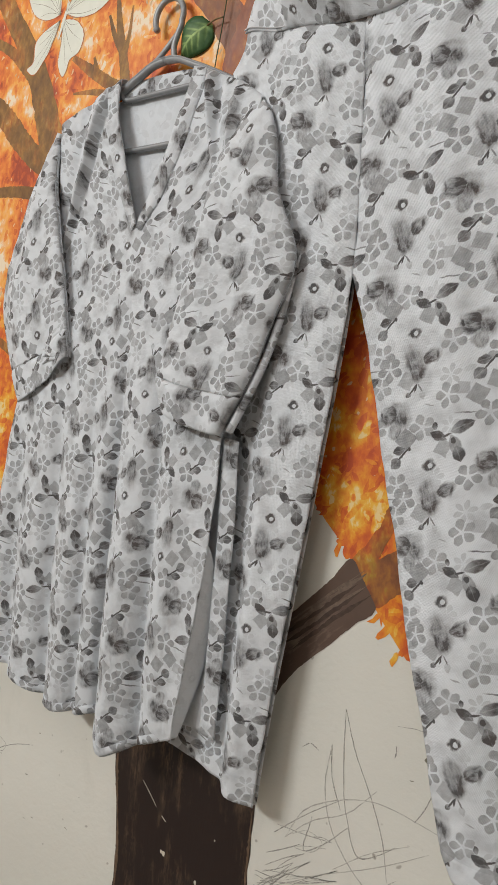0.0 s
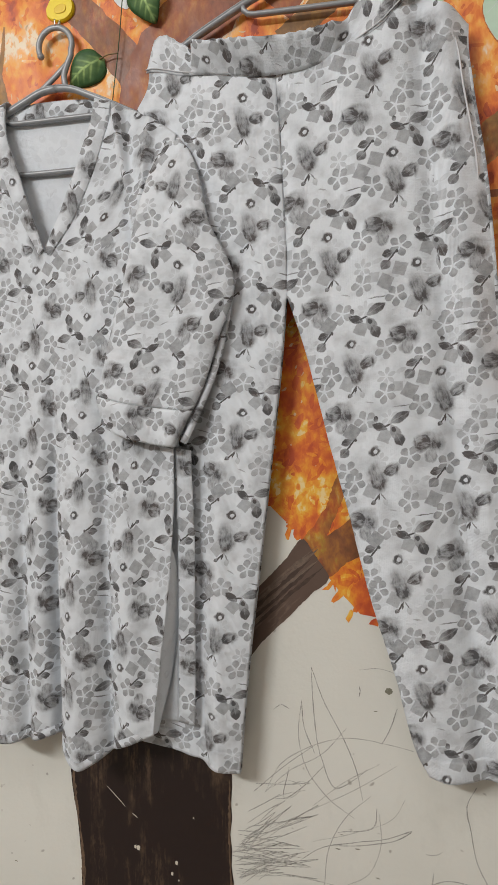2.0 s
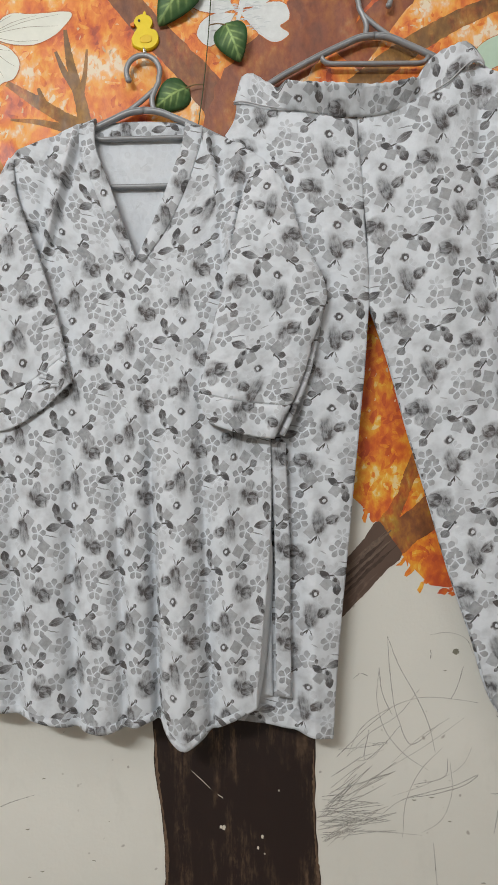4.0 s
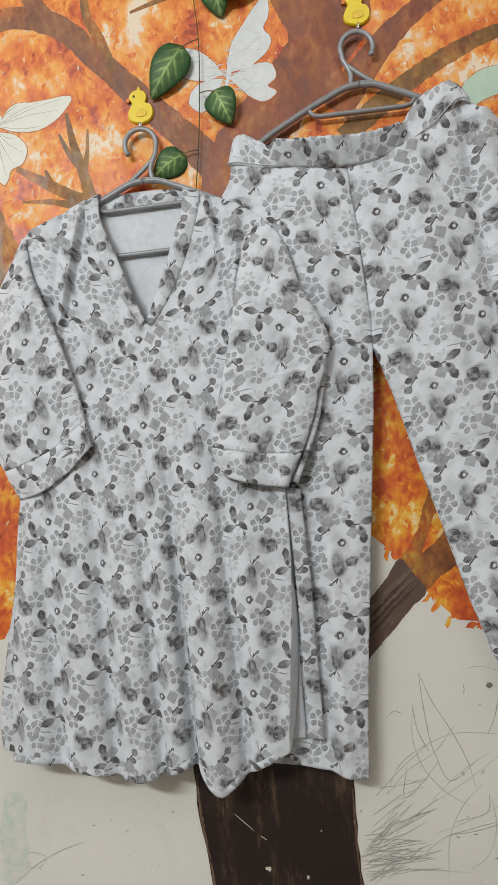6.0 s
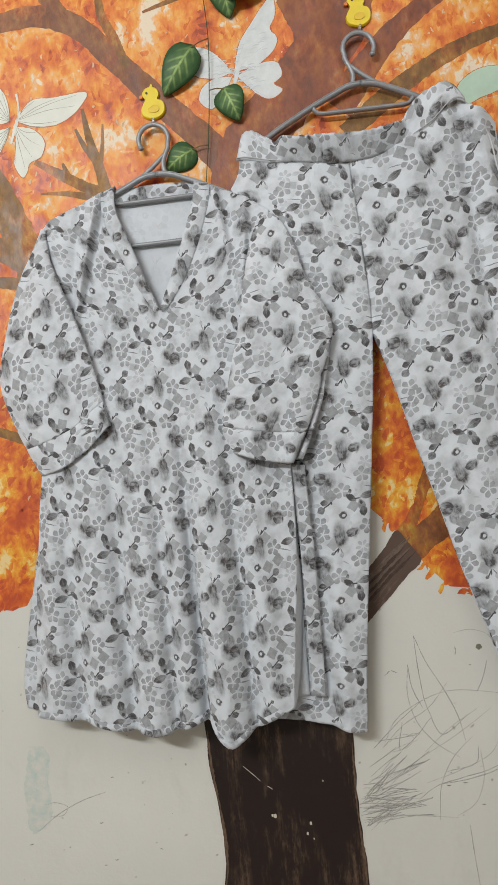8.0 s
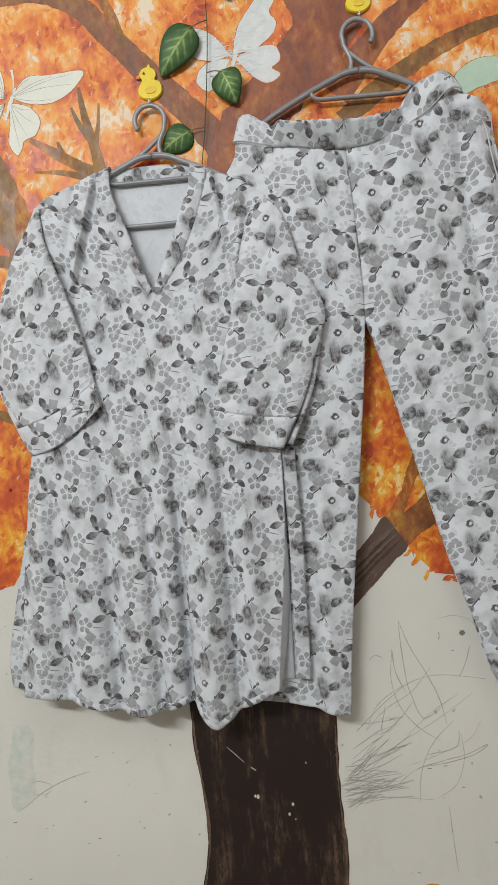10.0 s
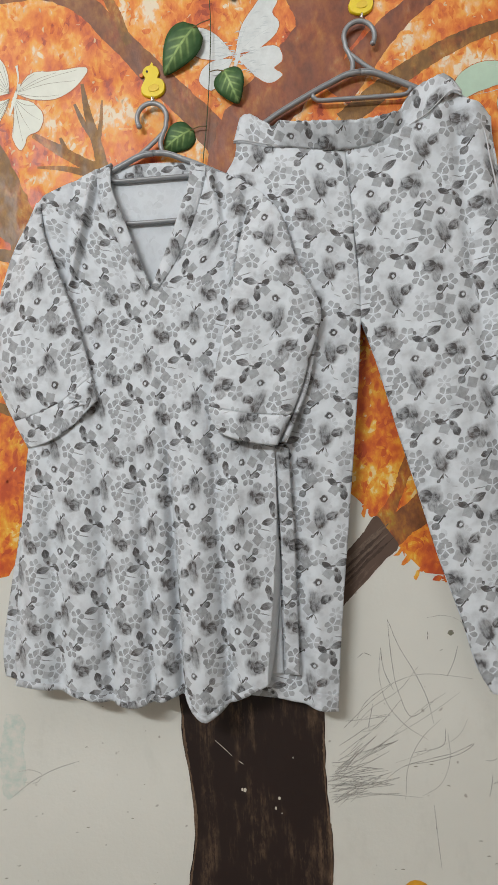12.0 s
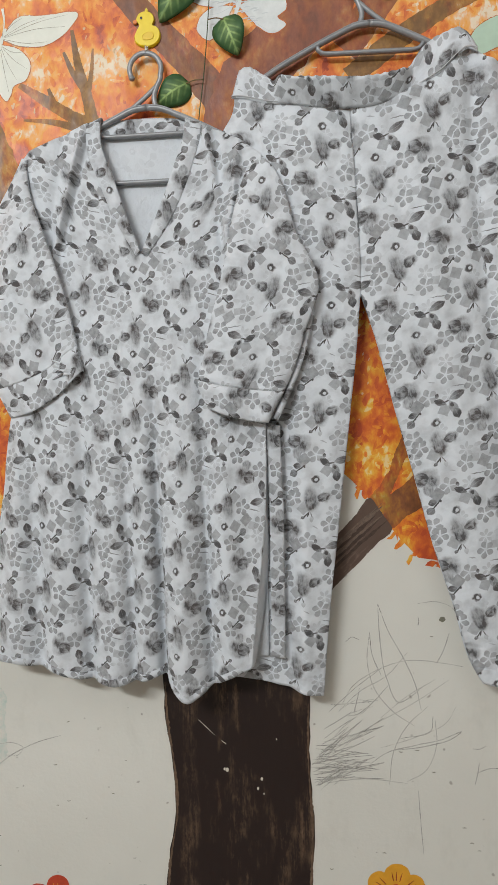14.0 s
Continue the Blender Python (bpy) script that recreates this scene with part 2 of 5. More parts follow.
def daubs(name, stops, rough=0.5, grain=70.0, patch=7.0, lean=0.5, mottle=0.0, under=None, mix=(0.27, 0.28, 0.28, 0.24)):
    """Poster paint dabbed on wet: drifts of like colour, brushed into one another, each daub of its own tone."""
    k = Tree(name)
    p = k.place()
    turned = k.t.nodes.new("ShaderNodeMapping")
    k.put(turned.inputs[0], p)
    turned.inputs[2].default_value, turned.inputs[3].default_value = (0, lean, 0), (1.0, 1.0, 0.6)
    q = turned.outputs[0]
    warp = k.vm("MULTIPLY", k.vm("SUBTRACT", k.noise(q, grain * 0.5, 3, 0.6, True), (0.5, 0.5, 0.5)), (0.014, 0.014, 0.014))
    w = k.vm("ADD", q, warp)
    drift = k.ramp01(k.noise(p, patch, 3, 0.6), 0.3, 0.7)
    blot = k.ramp01(k.noise(w, grain, 4, 0.62), 0.3, 0.72)
    fine = k.ramp01(k.noise(w, grain * 3.1, 3, 0.65), 0.3, 0.7)
    pick = k.m("ADD", k.m("MULTIPLY", k.island(), mix[0]), k.m("MULTIPLY", drift, mix[1]))
    pick = k.m("ADD", pick, k.m("ADD", k.m("MULTIPLY", blot, mix[2]), k.m("MULTIPLY", fine, mix[3])))
    c = k.ramp(k.ramp01(pick, 0.34, 0.77), stops)
    if under:
        thin = k.ramp01(k.noise(w, grain * 0.45, 4, 0.65), 0.5, 0.68, 0.0, mottle)
        c = k.mix(thin, c, k.ramp(fine, under))
    k.bump(k.m("ADD", blot, fine), 0.25, 0.0008)
    return k.done(c, k.ramp01(blot, 0.3, 0.7, 0.4, 0.6), 0, 0.4)


def brushed(name, dark, light, edge=(0.2, 0.12, 0.06), amount=0.5, scale=30.0, lean=0.0):
    """Brown paint with long dry-brush streaks, leaning from z."""
    k = Tree(name)
    p = k.place()
    turned = k.t.nodes.new("ShaderNodeMapping")
    k.put(turned.inputs[0], p)
    turned.inputs[2].default_value = (0, lean, 0)
    s = k.noise(k.mapped(turned.outputs[0], scale=(1, 1, 11)), scale * 4, 5, 0.75)
    b = k.noise(k.mapped(turned.outputs[0], scale=(1, 1, 2.4)), 17, 4, 0.6)
    scrub = k.noise(k.mapped(turned.outputs[0], scale=(1, 1, 3)), scale * 9, 4, 0.8)
    f = k.m("MULTIPLY", k.ramp01(k.m("ADD", k.m("MULTIPLY", s, 0.6), k.m("MULTIPLY", scrub, 0.4)), 0.48, 0.62), k.ramp01(b, 0.47, 0.6))
    c = k.mix(k.m("MULTIPLY", f, amount), dark, light)
    c = k.mix(k.ramp01(k.noise(p, 22, 3), 0.5, 0.75, 0, 0.35), c, edge)
    k.bump(s, 0.2, 0.002)
    return k.done(c, 0.5, 0, 0.4)


def flat_paint(name, colour, var=0.15, rough=0.5, scale=40.0, bump=0.2):
    k = Tree(name)
    p = k.place()
    n = k.noise(p, scale, 4, 0.6)
    c = k.mix(k.ramp01(n, 0.3, 0.7), colour, tuple(max(0.0, x * (1 - var)) for x in colour))
    k.bump(n, bump, 0.002)
    return k.done(c, rough, 0, 0.4)


def graphite(name, colour, lo, hi, scale=620):
    """Pencil or thin paint that catches only on the grain of the plaster."""
    k = Tree(name)
    p = k.place()
    c = k.mix(k.ramp01(k.noise(p, scale, 3, 0.7), lo, hi), colour, (0.69, 0.67, 0.61))
    return k.done(c, 0.6, 0, 0.4)


def leaf_skin():
    k = Tree("leaf_plastic")
    s = k.t.nodes.new("ShaderNodeSeparateXYZ")
    k.put(s.inputs[0], k.uv())
    u, v = s.outputs[0], s.outputs[1]
    au = k.m("ABSOLUTE", u)
    ribs = k.m("ABSOLUTE", k.m("SINE", k.m("MULTIPLY", k.m("SUBTRACT", v, k.m("MULTIPLY", au, 0.8)), 15.0)))
    core = k.ramp01(k.m("ADD", au, k.m("MULTIPLY", k.m("ABSOLUTE", k.m("SUBTRACT", v, 0.42)), 0.55)), 0.42, 0.08)
    f = k.m("MULTIPLY", core, k.m("MAXIMUM", k.ramp01(ribs, 0.7, 0.1, 0.25, 1.0), k.ramp01(au, 0.05, 0.015)))
    c = k.mix(f, (0.04, 0.105, 0.035), (0.4, 0.56, 0.2))
    c = k.mix(k.ramp01(k.noise(k.uv(), 6, 3), 0.4, 0.7, 0, 0.5), c, (0.02, 0.06, 0.015))
    k.bump(ribs, 0.3, 0.001)
    return k.done(c, 0.55, 0, 0.35)


COTTON = floral_print("floral_cotton", 1.0)
LINING = floral_print("cotton_inside", 0.1)
PIPING = plain_cotton("pale_piping", (0.62, 0.63, 0.65))
WALL = wall_paint()
ORANGE = [(0.0, (0.36, 0.06, 0.022)), (0.2, (0.58, 0.11, 0.028)), (0.4, (0.7, 0.18, 0.032)), (0.58, (0.78, 0.26, 0.05)), (0.72, (0.82, 0.37, 0.07)), (0.84, (0.82, 0.42, 0.15)), (0.93, (0.81, 0.5, 0.28)), (1.0, (0.8, 0.67, 0.5))]
HOT = [(0.0, (0.5, 0.08, 0.025)), (0.3, (0.62, 0.12, 0.025)), (0.52, (0.72, 0.2, 0.025)), (0.72, (0.78, 0.32, 0.03)), (0.88, (0.8, 0.45, 0.06)), (1.0, (0.8, 0.6, 0.28))]
CANOPY = daubs("autumn_canopy_paint", ORANGE, grain=30, patch=11, mix=(0.22, 0.48, 0.34, 0.12))
CANOPY_HOT = daubs("autumn_low_paint", HOT, grain=40, patch=17, mix=(0.26, 0.48, 0.2, 0.14))
FORK = daubs("fork_paint", [(0.0, (0.12, 0.05, 0.022)), (0.4, (0.22, 0.08, 0.03)), (0.7, (0.33, 0.13, 0.03)), (1.0, (0.36, 0.22, 0.03))], grain=30, patch=22, mottle=0.75, under=HOT)
BARK = brushed("dark_trunk_paint", (0.018, 0.009, 0.007), (0.2, 0.125, 0.075), (0.016, 0.008, 0.006), 0.8, 14.0)
LIMB = brushed("limb_paint", (0.11, 0.07, 0.052), (0.28, 0.205, 0.155), (0.05, 0.028, 0.02), 0.9, 7.0, -0.78)
LIMB_PALE = flat_paint("pale_limb_streak", (0.19, 0.135, 0.1), 0.5, 0.5, 120)
LIMB_DARK = flat_paint("dark_limb_streak", (0.078, 0.048, 0.036), 0.4, 0.5, 120)
BRANCH = daubs("branch_paint", [(0.0, (0.15, 0.055, 0.028)), (0.5, (0.23, 0.09, 0.042)), (1.0, (0.34, 0.16, 0.06))], grain=36, patch=14, mottle=0.45, under=ORANGE)
BRANCH_OLIVE = daubs("olive_branch_paint", [(0.0, (0.13, 0.06, 0.02)), (0.5, (0.22, 0.11, 0.032)), (1.0, (0.38, 0.2, 0.05))], grain=36, patch=14, mottle=0.5, under=ORANGE)
STEM_RED = daubs("stem_paint", [(0.0, (0.15, 0.05, 0.026)), (0.5, (0.25, 0.08, 0.04)), (1.0, (0.36, 0.14, 0.05))], grain=30, patch=10, mottle=0.35, under=ORANGE)
PEACH = flat_paint("peach_fleck_paint", (0.83, 0.56, 0.32), 0.35, 0.5, 30)
TRUNK_RIM = flat_paint("trunk_rim_paint", (0.19, 0.12, 0.075), 0.6, 0.5, 90)
WING = flat_paint("white_wing_paint", (0.74, 0.75, 0.66), 0.1)
WING_B = flat_paint("chalk_wing_paint", (0.72, 0.75, 0.74), 0.18, 0.5, 60)
MINT = flat_paint("mint_wing_paint", (0.5, 0.66, 0.52), 0.12)
MINT_PALE = graphite("mint_smear_paint", (0.5, 0.6, 0.54), 0.3, 0.62, 70)
VEIN = flat_paint("vein_paint", (0.3, 0.27, 0.2), 0.2)
VEIN_GREY = flat_paint("grey_vein_paint", (0.63, 0.67, 0.67), 0.2)
RUST = flat_paint("rust_outline_paint", (0.6, 0.17, 0.04), 0.35)
RED = flat_paint("red_petal_paint", (0.6, 0.07, 0.03), 0.3)
GOLD = flat_paint("gold_petal_paint", (0.8, 0.38, 0.03), 0.2)
CORE = flat_paint("flower_core_paint", (0.3, 0.03, 0.015), 0.3)
PENCIL = graphite("pencil", (0.17, 0.165, 0.15), 0.42, 0.64)
SPECK = graphite("speck_paint", (0.2, 0.19, 0.14), 0.6, 0.8)
PENCIL_SOFT = graphite("faint_pencil", (0.33, 0.32, 0.29), 0.44, 0.62)
CHIP = flat_paint("bare_plaster", (0.66, 0.62, 0.52), 0.1)
GREY = flat_paint("grey_hanger_plastic", (0.31, 0.32, 0.33), 0.15, 0.38, 120, 0.06)
GREY.node_tree.nodes["Principled BSDF"].inputs["Metallic"].default_value = 0.2
YELLOW = flat_paint("duck_yellow", (0.82, 0.62, 0.015), 0.06, 0.35, 60, 0.03)
AMBER = flat_paint("duck_wing_amber", (0.78, 0.53, 0.02), 0.1, 0.35, 60, 0.03)
BLACK = flat_paint("duck_eye_black", (0.015, 0.015, 0.015), 0, 0.3)
BEAK = flat_paint("duck_beak_orange", (0.7, 0.2, 0.02), 0.1, 0.35)
STEEL = Tree("steel_wire").done((0.6, 0.6, 0.6), 0.3, 1.0)
LEAF = leaf_skin()
STRING = flat_paint("vine_cord", (0.05, 0.075, 0.025), 0.3, 0.6)
TWIG = flat_paint("leaf_stalk", (0.2, 0.13, 0.05), 0.3, 0.6)
ROOM = flat_paint("room_paint", (0.66, 0.64, 0.6), 0.06, 0.7, 4)
TILE = flat_paint("floor_screed", (0.36, 0.33, 0.29), 0.2, 0.5, 5)


# ---- mesh helpers ----
def part(name, data, material, parent=None, label="", smooth=True, uv=None):
    """Links one mesh, from a bmesh or from (vertices, faces), as one object."""
    me = bpy.data.meshes.new(name)
    if isinstance(data, bmesh.types.BMesh):
        data.to_mesh(me)
        data.free()
    else:
        me.from_pydata([tuple(map(float, v)) for v in data[0]], [], [tuple(f) for f in data[1]])
    if uv is not None:
        layer = me.uv_layers.new(name="UVMap")
        idx = np.zeros(len(me.loops), dtype=np.int32)
        me.loops.foreach_get("vertex_index", idx)
        layer.data.foreach_set("uv", np.asarray(uv, dtype=np.float32)[idx].ravel())
    for mat in material if isinstance(material, (list, tuple)) else [material]:
        me.materials.append(mat)
    me.polygons.foreach_set("use_smooth", [smooth] * len(me.polygons))
    me.update()
    ob = new(name, me)
    if parent is not None:
        ob.parent = parent
    if label:
        tagged(ob, label)
    return ob


def thing(name, label, category, group="", kind="", where=(0, 0, 0)):
    ob = tagged(new(name), label, category, group, kind)
    ob.empty_display_size = 0.05
    ob.location = where
    return ob


def curve(points, x):
    """Smooth monotone interpolation through (x, y) pairs."""
    xs, ys = np.array([p[0] for p in points], float), np.array([p[1] for p in points], float)
    order = np.argsort(xs)
    xs, ys = xs[order], ys[order]
    d = np.gradient(ys, xs)
    x = np.clip(np.asarray(x, float), xs[0], xs[-1])
    i = np.clip(np.searchsorted(xs, x) - 1, 0, len(xs) - 2)
    h = xs[i + 1] - xs[i]
    t = (x - xs[i]) / h
    return (2 * t**3 - 3 * t**2 + 1) * ys[i] + (t**3 - 2 * t**2 + t) * h * d[i] + (3 * t**2 - 2 * t**3) * ys[i + 1] + (t**3 - t**2) * h * d[i + 1]


def spline(points, n):
    """n points along a smooth line through the given ones."""
    p = np.array(points, float)
    s = np.r_[0, np.cumsum(np.linalg.norm(np.diff(p, axis=0), axis=1))]
    q = np.linspace(0, s[-1], n)
    return np.stack([curve(list(zip(s, p[:, k])), q) for k in range(p.shape[1])], 1)


def grid(nu, nv, wrap=False):
    """Faces of a grid of nu columns by nv rows."""
    out = []
    for j in range(nv - 1):
        for i in range(nu if wrap else nu - 1):
            a, b = j * nu + i, j * nu + (i + 1) % nu
            out.append((a, b, b + nu, a + nu))
    return out


def cloth_uv(X, Y, Z, j0, u0, flip=False, stretch=1.0, give=1.0):
    """Texture places by the cloth's own lengths; column j0 lies at u0, heights as they hang.
    stretch: print widths to the metre; give: how much of the folds' extra length counts."""
    run = np.diff(X, axis=1)
    du = run * stretch + (np.hypot(run, np.diff(Y, axis=1)) - np.abs(run)) * np.sign(run) * give
    U = np.concatenate([np.zeros((X.shape[0], 1)), np.cumsum(du, axis=1)], 1)
    U = U - U[:, j0 : j0 + 1] + u0
    V = Z
    if flip:
        U, V = -U, -V
    return np.stack([U.ravel(), V.ravel()], 1)


def thick(ob, depth, inside=False):
    mod = ob.modifiers.new("thickness", "SOLIDIFY")
    mod.thickness, mod.offset = depth, -1.0
    if inside:
        mod.material_offset = 1
    return ob


def tube(points, radius, sides=10, closed=False, flat=1.0):
    """A round bar along a line of points, with capped ends."""
    p = np.array(points, float)
    n = len(p)
    r = np.broadcast_to(np.asarray(radius, float), (n,))
    verts, faces = [], []
    for i in range(n):
        a, b = p[(i - 1) % n if closed else max(i - 1, 0)], p[(i + 1) % n if closed else min(i + 1, n - 1)]
        t = (b - a) / max(1e-9, np.linalg.norm(b - a))
        ref = np.array((0, 1.0, 0)) if abs(t[1]) < 0.9 else np.array((1.0, 0, 0))
        e1 = np.cross(t, ref)
        e1 /= np.linalg.norm(e1)
        e2 = np.cross(t, e1)
        for s in range(sides):
            w = 2 * math.pi * s / sides
            verts.append(p[i] + r[i] * (math.cos(w) * e1 + flat * math.sin(w) * e2))
    for i in range(n if closed else n - 1):
        for s in range(sides):
            a, b = i * sides + s, i * sides + (s + 1) % sides
            c, d = ((i + 1) % n) * sides + (s + 1) % sides, ((i + 1) % n) * sides + s
            faces.append((a, b, c, d))
    if not closed:
        faces.append(tuple(range(sides))[::-1])
        faces.append(tuple(range((n - 1) * sides, n * sides)))
    return verts, faces


def ribbon(points, widths, y, n=30, rough=0.0, seed=1):
    """A flat painted stroke on the wall along (x, z) points; widths in metres along it."""
    rng = random.Random(seed)
    p = spline(points, n)
    w = np.interp(np.linspace(0, 1, n), np.linspace(0, 1, len(widths)), widths)
    verts, faces = [], []
    for i in range(n):
        t = p[min(i + 1, n - 1)] - p[max(i - 1, 0)]
        t /= max(1e-9, np.linalg.norm(t))
        nx, nz = -t[1], t[0]
        for side in (-1, 1):
            k = w[i] / 2 * (1 + rough * rng.uniform(-1, 1))
            verts.append((p[i][0] + side * nx * k, y, p[i][1] + side * nz * k))
        if i:
            a = 2 * i
            faces.append((a - 2, a, a + 1, a - 1))
    return verts, faces


def patch(points, y, n=60, rough=0.0, seed=1, closed_smooth=True):
    """A flat painted area bounded by (x, z) points."""
    rng = random.Random(seed)
    p = spline([*points, points[0]], n)[:-1] if closed_smooth else np.array(points)
    return [(a + rng.uniform(-rough, rough), y, b + rng.uniform(-rough, rough)) for a, b in p], [tuple(range(len(p)))]


def joined(pieces):
    verts, faces = [], []
    for v, f in pieces:
        k = len(verts)
        verts += list(v)
        faces += [tuple(i + k for i in q) for q in f]
    return verts, faces


def box(x0, x1, y0, y1, z0, z1):
    v = [(x, y, z) for z in (z0, z1) for y in (y0, y1) for x in (x0, x1)]
    return v, [(0, 2, 3, 1), (4, 5, 7, 6), (0, 1, 5, 4), (2, 6, 7, 3), (0, 4, 6, 2), (1, 3, 7, 5)]


# ---- the room ----
wall = tagged(part("wall_north", box(-1.6, 2.2, 0.0, 0.15, 0, 2.6), WALL, smooth=False), "cream wall painted with an autumn tree mural", "wall", kind="structure")
# unseen sides, floor and ceiling, added to close the room and bounce light
tagged(part("wall_south", box(-1.6, 2.2, -3.15, -3.0, 0, 2.6), ROOM, smooth=False), "plain off-white painted room wall", "wall", kind="structure")
tagged(part("wall_west", box(-1.75, -1.6, -3.15, 0.15, 0, 2.6), ROOM, smooth=False), "plain off-white painted room wall", "wall", kind="structure")
tagged(part("wall_east", box(2.2, 2.35, -3.15, 0.15, 0, 2.6), ROOM, smooth=False), "plain off-white painted room wall", "wall", kind="structure")
tagged(part("floor", box(-1.75, 2.35, -3.15, 0.15, -0.1, 0), TILE, smooth=False), "plain grey room floor", "floor", kind="structure")
tagged(part("ceiling", box(-1.75, 2.35, -3.15, 0.15, 2.6, 2.7), ROOM, smooth=False), "plain off-white ceiling", "ceiling", kind="structure")

# ---- the mural ----
LOW_EDGE = [(-1.0, 1.0), (-0.45, 0.95), (-0.264, 0.94), (-0.235, 0.93), (-0.2, 0.98), (-0.1, 1.05), (0.15, 1.1), (0.29, 1.085), (0.3, 1.07), (0.316, 1.045), (0.33, 1.024), (0.345, 1.017), (0.384, 0.963), (0.403, 0.928), (0.436, 0.916), (0.46, 0.93), (0.5, 0.97), (0.62, 1.06), (0.8, 1.12), (1.4, 1.2)]


def low_edge(x):
    return float(np.interp(x, [p[0] for p in LOW_EDGE], [p[1] for p in LOW_EDGE]))


def daub_mesh(rng, count, x0, x1, z0, z1, size, y0, y1, lean, keep=None, slack=0.012):
    verts, faces = [], []
    made = 0
    while made < count:
        x, z = rng.uniform(x0, x1), rng.uniform(z0, z1)
        if z < low_edge(x) + rng.uniform(0.0, 1.0) * slack or (keep and not keep(x, z)):
            continue
        made += 1
        ln, wd = size * rng.uniform(0.5, 1.5), size * rng.uniform(0.25, 0.6)
        a = math.radians(rng.gauss(lean, 38))
        ca, sa, y = math.cos(a), math.sin(a), -rng.uniform(y0, y1)
        k, n = len(verts), 9
        bend = rng.uniform(-0.35, 0.35)
        for i in range(n):
            w = 2 * math.pi * i / n
            r = rng.uniform(0.62, 1.15)
            p, q = ln * r * math.cos(w), wd * r * math.sin(w)
            q += bend * p * p / ln
            verts.append((x + p * ca - q * sa, y, z + p * sa + q * ca))
        faces.append(tuple(range(k, k + n)))
    return verts, faces


rng = random.Random(5)
edge = [(x, low_edge(x) + 0.012 + rng.uniform(-0.006, 0.006)) for x in np.linspace(-1.5, 1.4, 110)]
part("canopy_ground", (lambda pts: ([(x, -0.0003, z) for x, z in pts], [tuple(range(len(pts)))]))([*edge, (1.4, 2.5), (-1.5, 2.5)]), CANOPY, wall, "orange painted foliage")
tagged(part("foliage_daubs", daub_mesh(rng, 11000, -0.6, 0.95, 1.02, 2.1, 0.0078, 0.0004, 0.0006, 70, lambda x, z: z > 1.22 or x < 0.2), CANOPY, wall, "red, orange and yellow leaf daubs"), kind="stuff")
low = [*edge, *[(x, 1.27 + rng.uniform(-0.03, 0.03)) for x in np.linspace(1.4, -1.5, 60)]]
part("low_canopy_ground", ([(x, -0.00062, z) for x, z in low], [tuple(range(len(low)))]), CANOPY_HOT, wall, "bright orange painted foliage")
tagged(part("low_foliage_daubs", daub_mesh(rng, 2600, -0.45, 0.7, 0.9, 1.3, 0.008, 0.00064, 0.0007, 55), CANOPY_HOT, wall, "bright orange leaf daubs"), kind="stuff")

# trunk and lower limb
trunk_left = [(0.02, 0.0), (0.03, 0.25), (0.035, 0.401), (0.039, 0.463), (0.052, 0.55), (0.049, 0.62), (0.041, 0.68), (0.037, 0.75), (0.045, 0.95), (0.07, 1.2), (0.1, 1.4)]
trunk_right = [(0.3, 1.4), (0.28, 1.1), (0.278, 0.97), (0.262, 0.9), (0.259, 0.8), (0.257, 0.72), (0.257, 0.62), (0.262, 0.535), (0.257, 0.4), (0.26, 0.25), (0.275, 0.0)]
outline = [*map(tuple, spline(trunk_left, 70)), *map(tuple, spline(trunk_right, 70))]
rng = random.Random(8)
part("painted_trunk", ([(x + rng.uniform(-0.0012, 0.0012), -0.0011, z) for x, z in outline], [tuple(range(140))]), BARK, wall, "dark brown painted tree trunk")
for i, side in enumerate((trunk_left, trunk_right)):
    inset = 0.0025 if i == 0 else -0.0025
    part("trunk_rim", ribbon([(x + inset, z) for x, z in side if 0.3 < z < 0.8], [0.001, 0.004, 0.0012, 0.0045, 0.002, 0.005, 0.001], -0.00125, 80, 0.5, i), TRUNK_RIM, wall, "dry brushed edge of the trunk")
limb = [(0.262, 0.845), (0.28, 0.877), (0.295, 0.897), (0.33, 0.933), (0.356, 0.961), (0.378, 0.984), (0.371, 0.995), (0.36, 1.011), (0.347, 1.028), (0.325, 1.003), (0.3, 0.976), (0.28, 0.955), (0.264, 0.942)]
fork = [(0.345, 1.027), (0.366, 1.055), (0.385, 1.09), (0.4, 1.125), (0.408, 1.11), (0.392, 1.074), (0.376, 1.034), (0.39, 1.044), (0.407, 1.058), (0.44, 1.09), (0.46, 1.06), (0.418, 1.012), (0.396, 0.999), (0.377, 0.983), (0.355, 0.998), (0.345, 1.01)]
part("painted_fork", patch(fork, -0.00126, 110, 0.001, 5), FORK, wall, "olive and red-brown painted fork of the branch")
part("painted_limb", patch(limb, -0.0013, 120, 0.0005, 3), LIMB, wall, "brown painted branch")
rng = random.Random(44)
for paint, name, count in ((LIMB_PALE, "pale_limb_streaks", 6), (LIMB_DARK, "dark_limb_streaks", 6)):
    strokes = []
    for i in range(count):
        a = rng.uniform(0.06, 0.8)
        s0, s1 = rng.uniform(0.0, 0.45), rng.uniform(0.6, 1.05)
        ends = [(0.262 + 0.1 * s - 0.005 + (0.034 * a if s > 0.5 else 0.022 * a), 0.935 + 0.088 * s - (0.044 * a if s > 0.5 else 0.062 * a)) for s in (s0, (s0 + s1) / 2, s1)]
        w = rng.uniform(0.002, 0.0055)
        strokes.append(ribbon(ends, [0.0002, w, w * 0.7, w, 0.0002], -0.00133 - 0.000004 * i, 26, 0.45, i))
    tagged(part(name, joined(strokes), paint, wall, "long dry brush streaks along the branch"), kind="stuff")
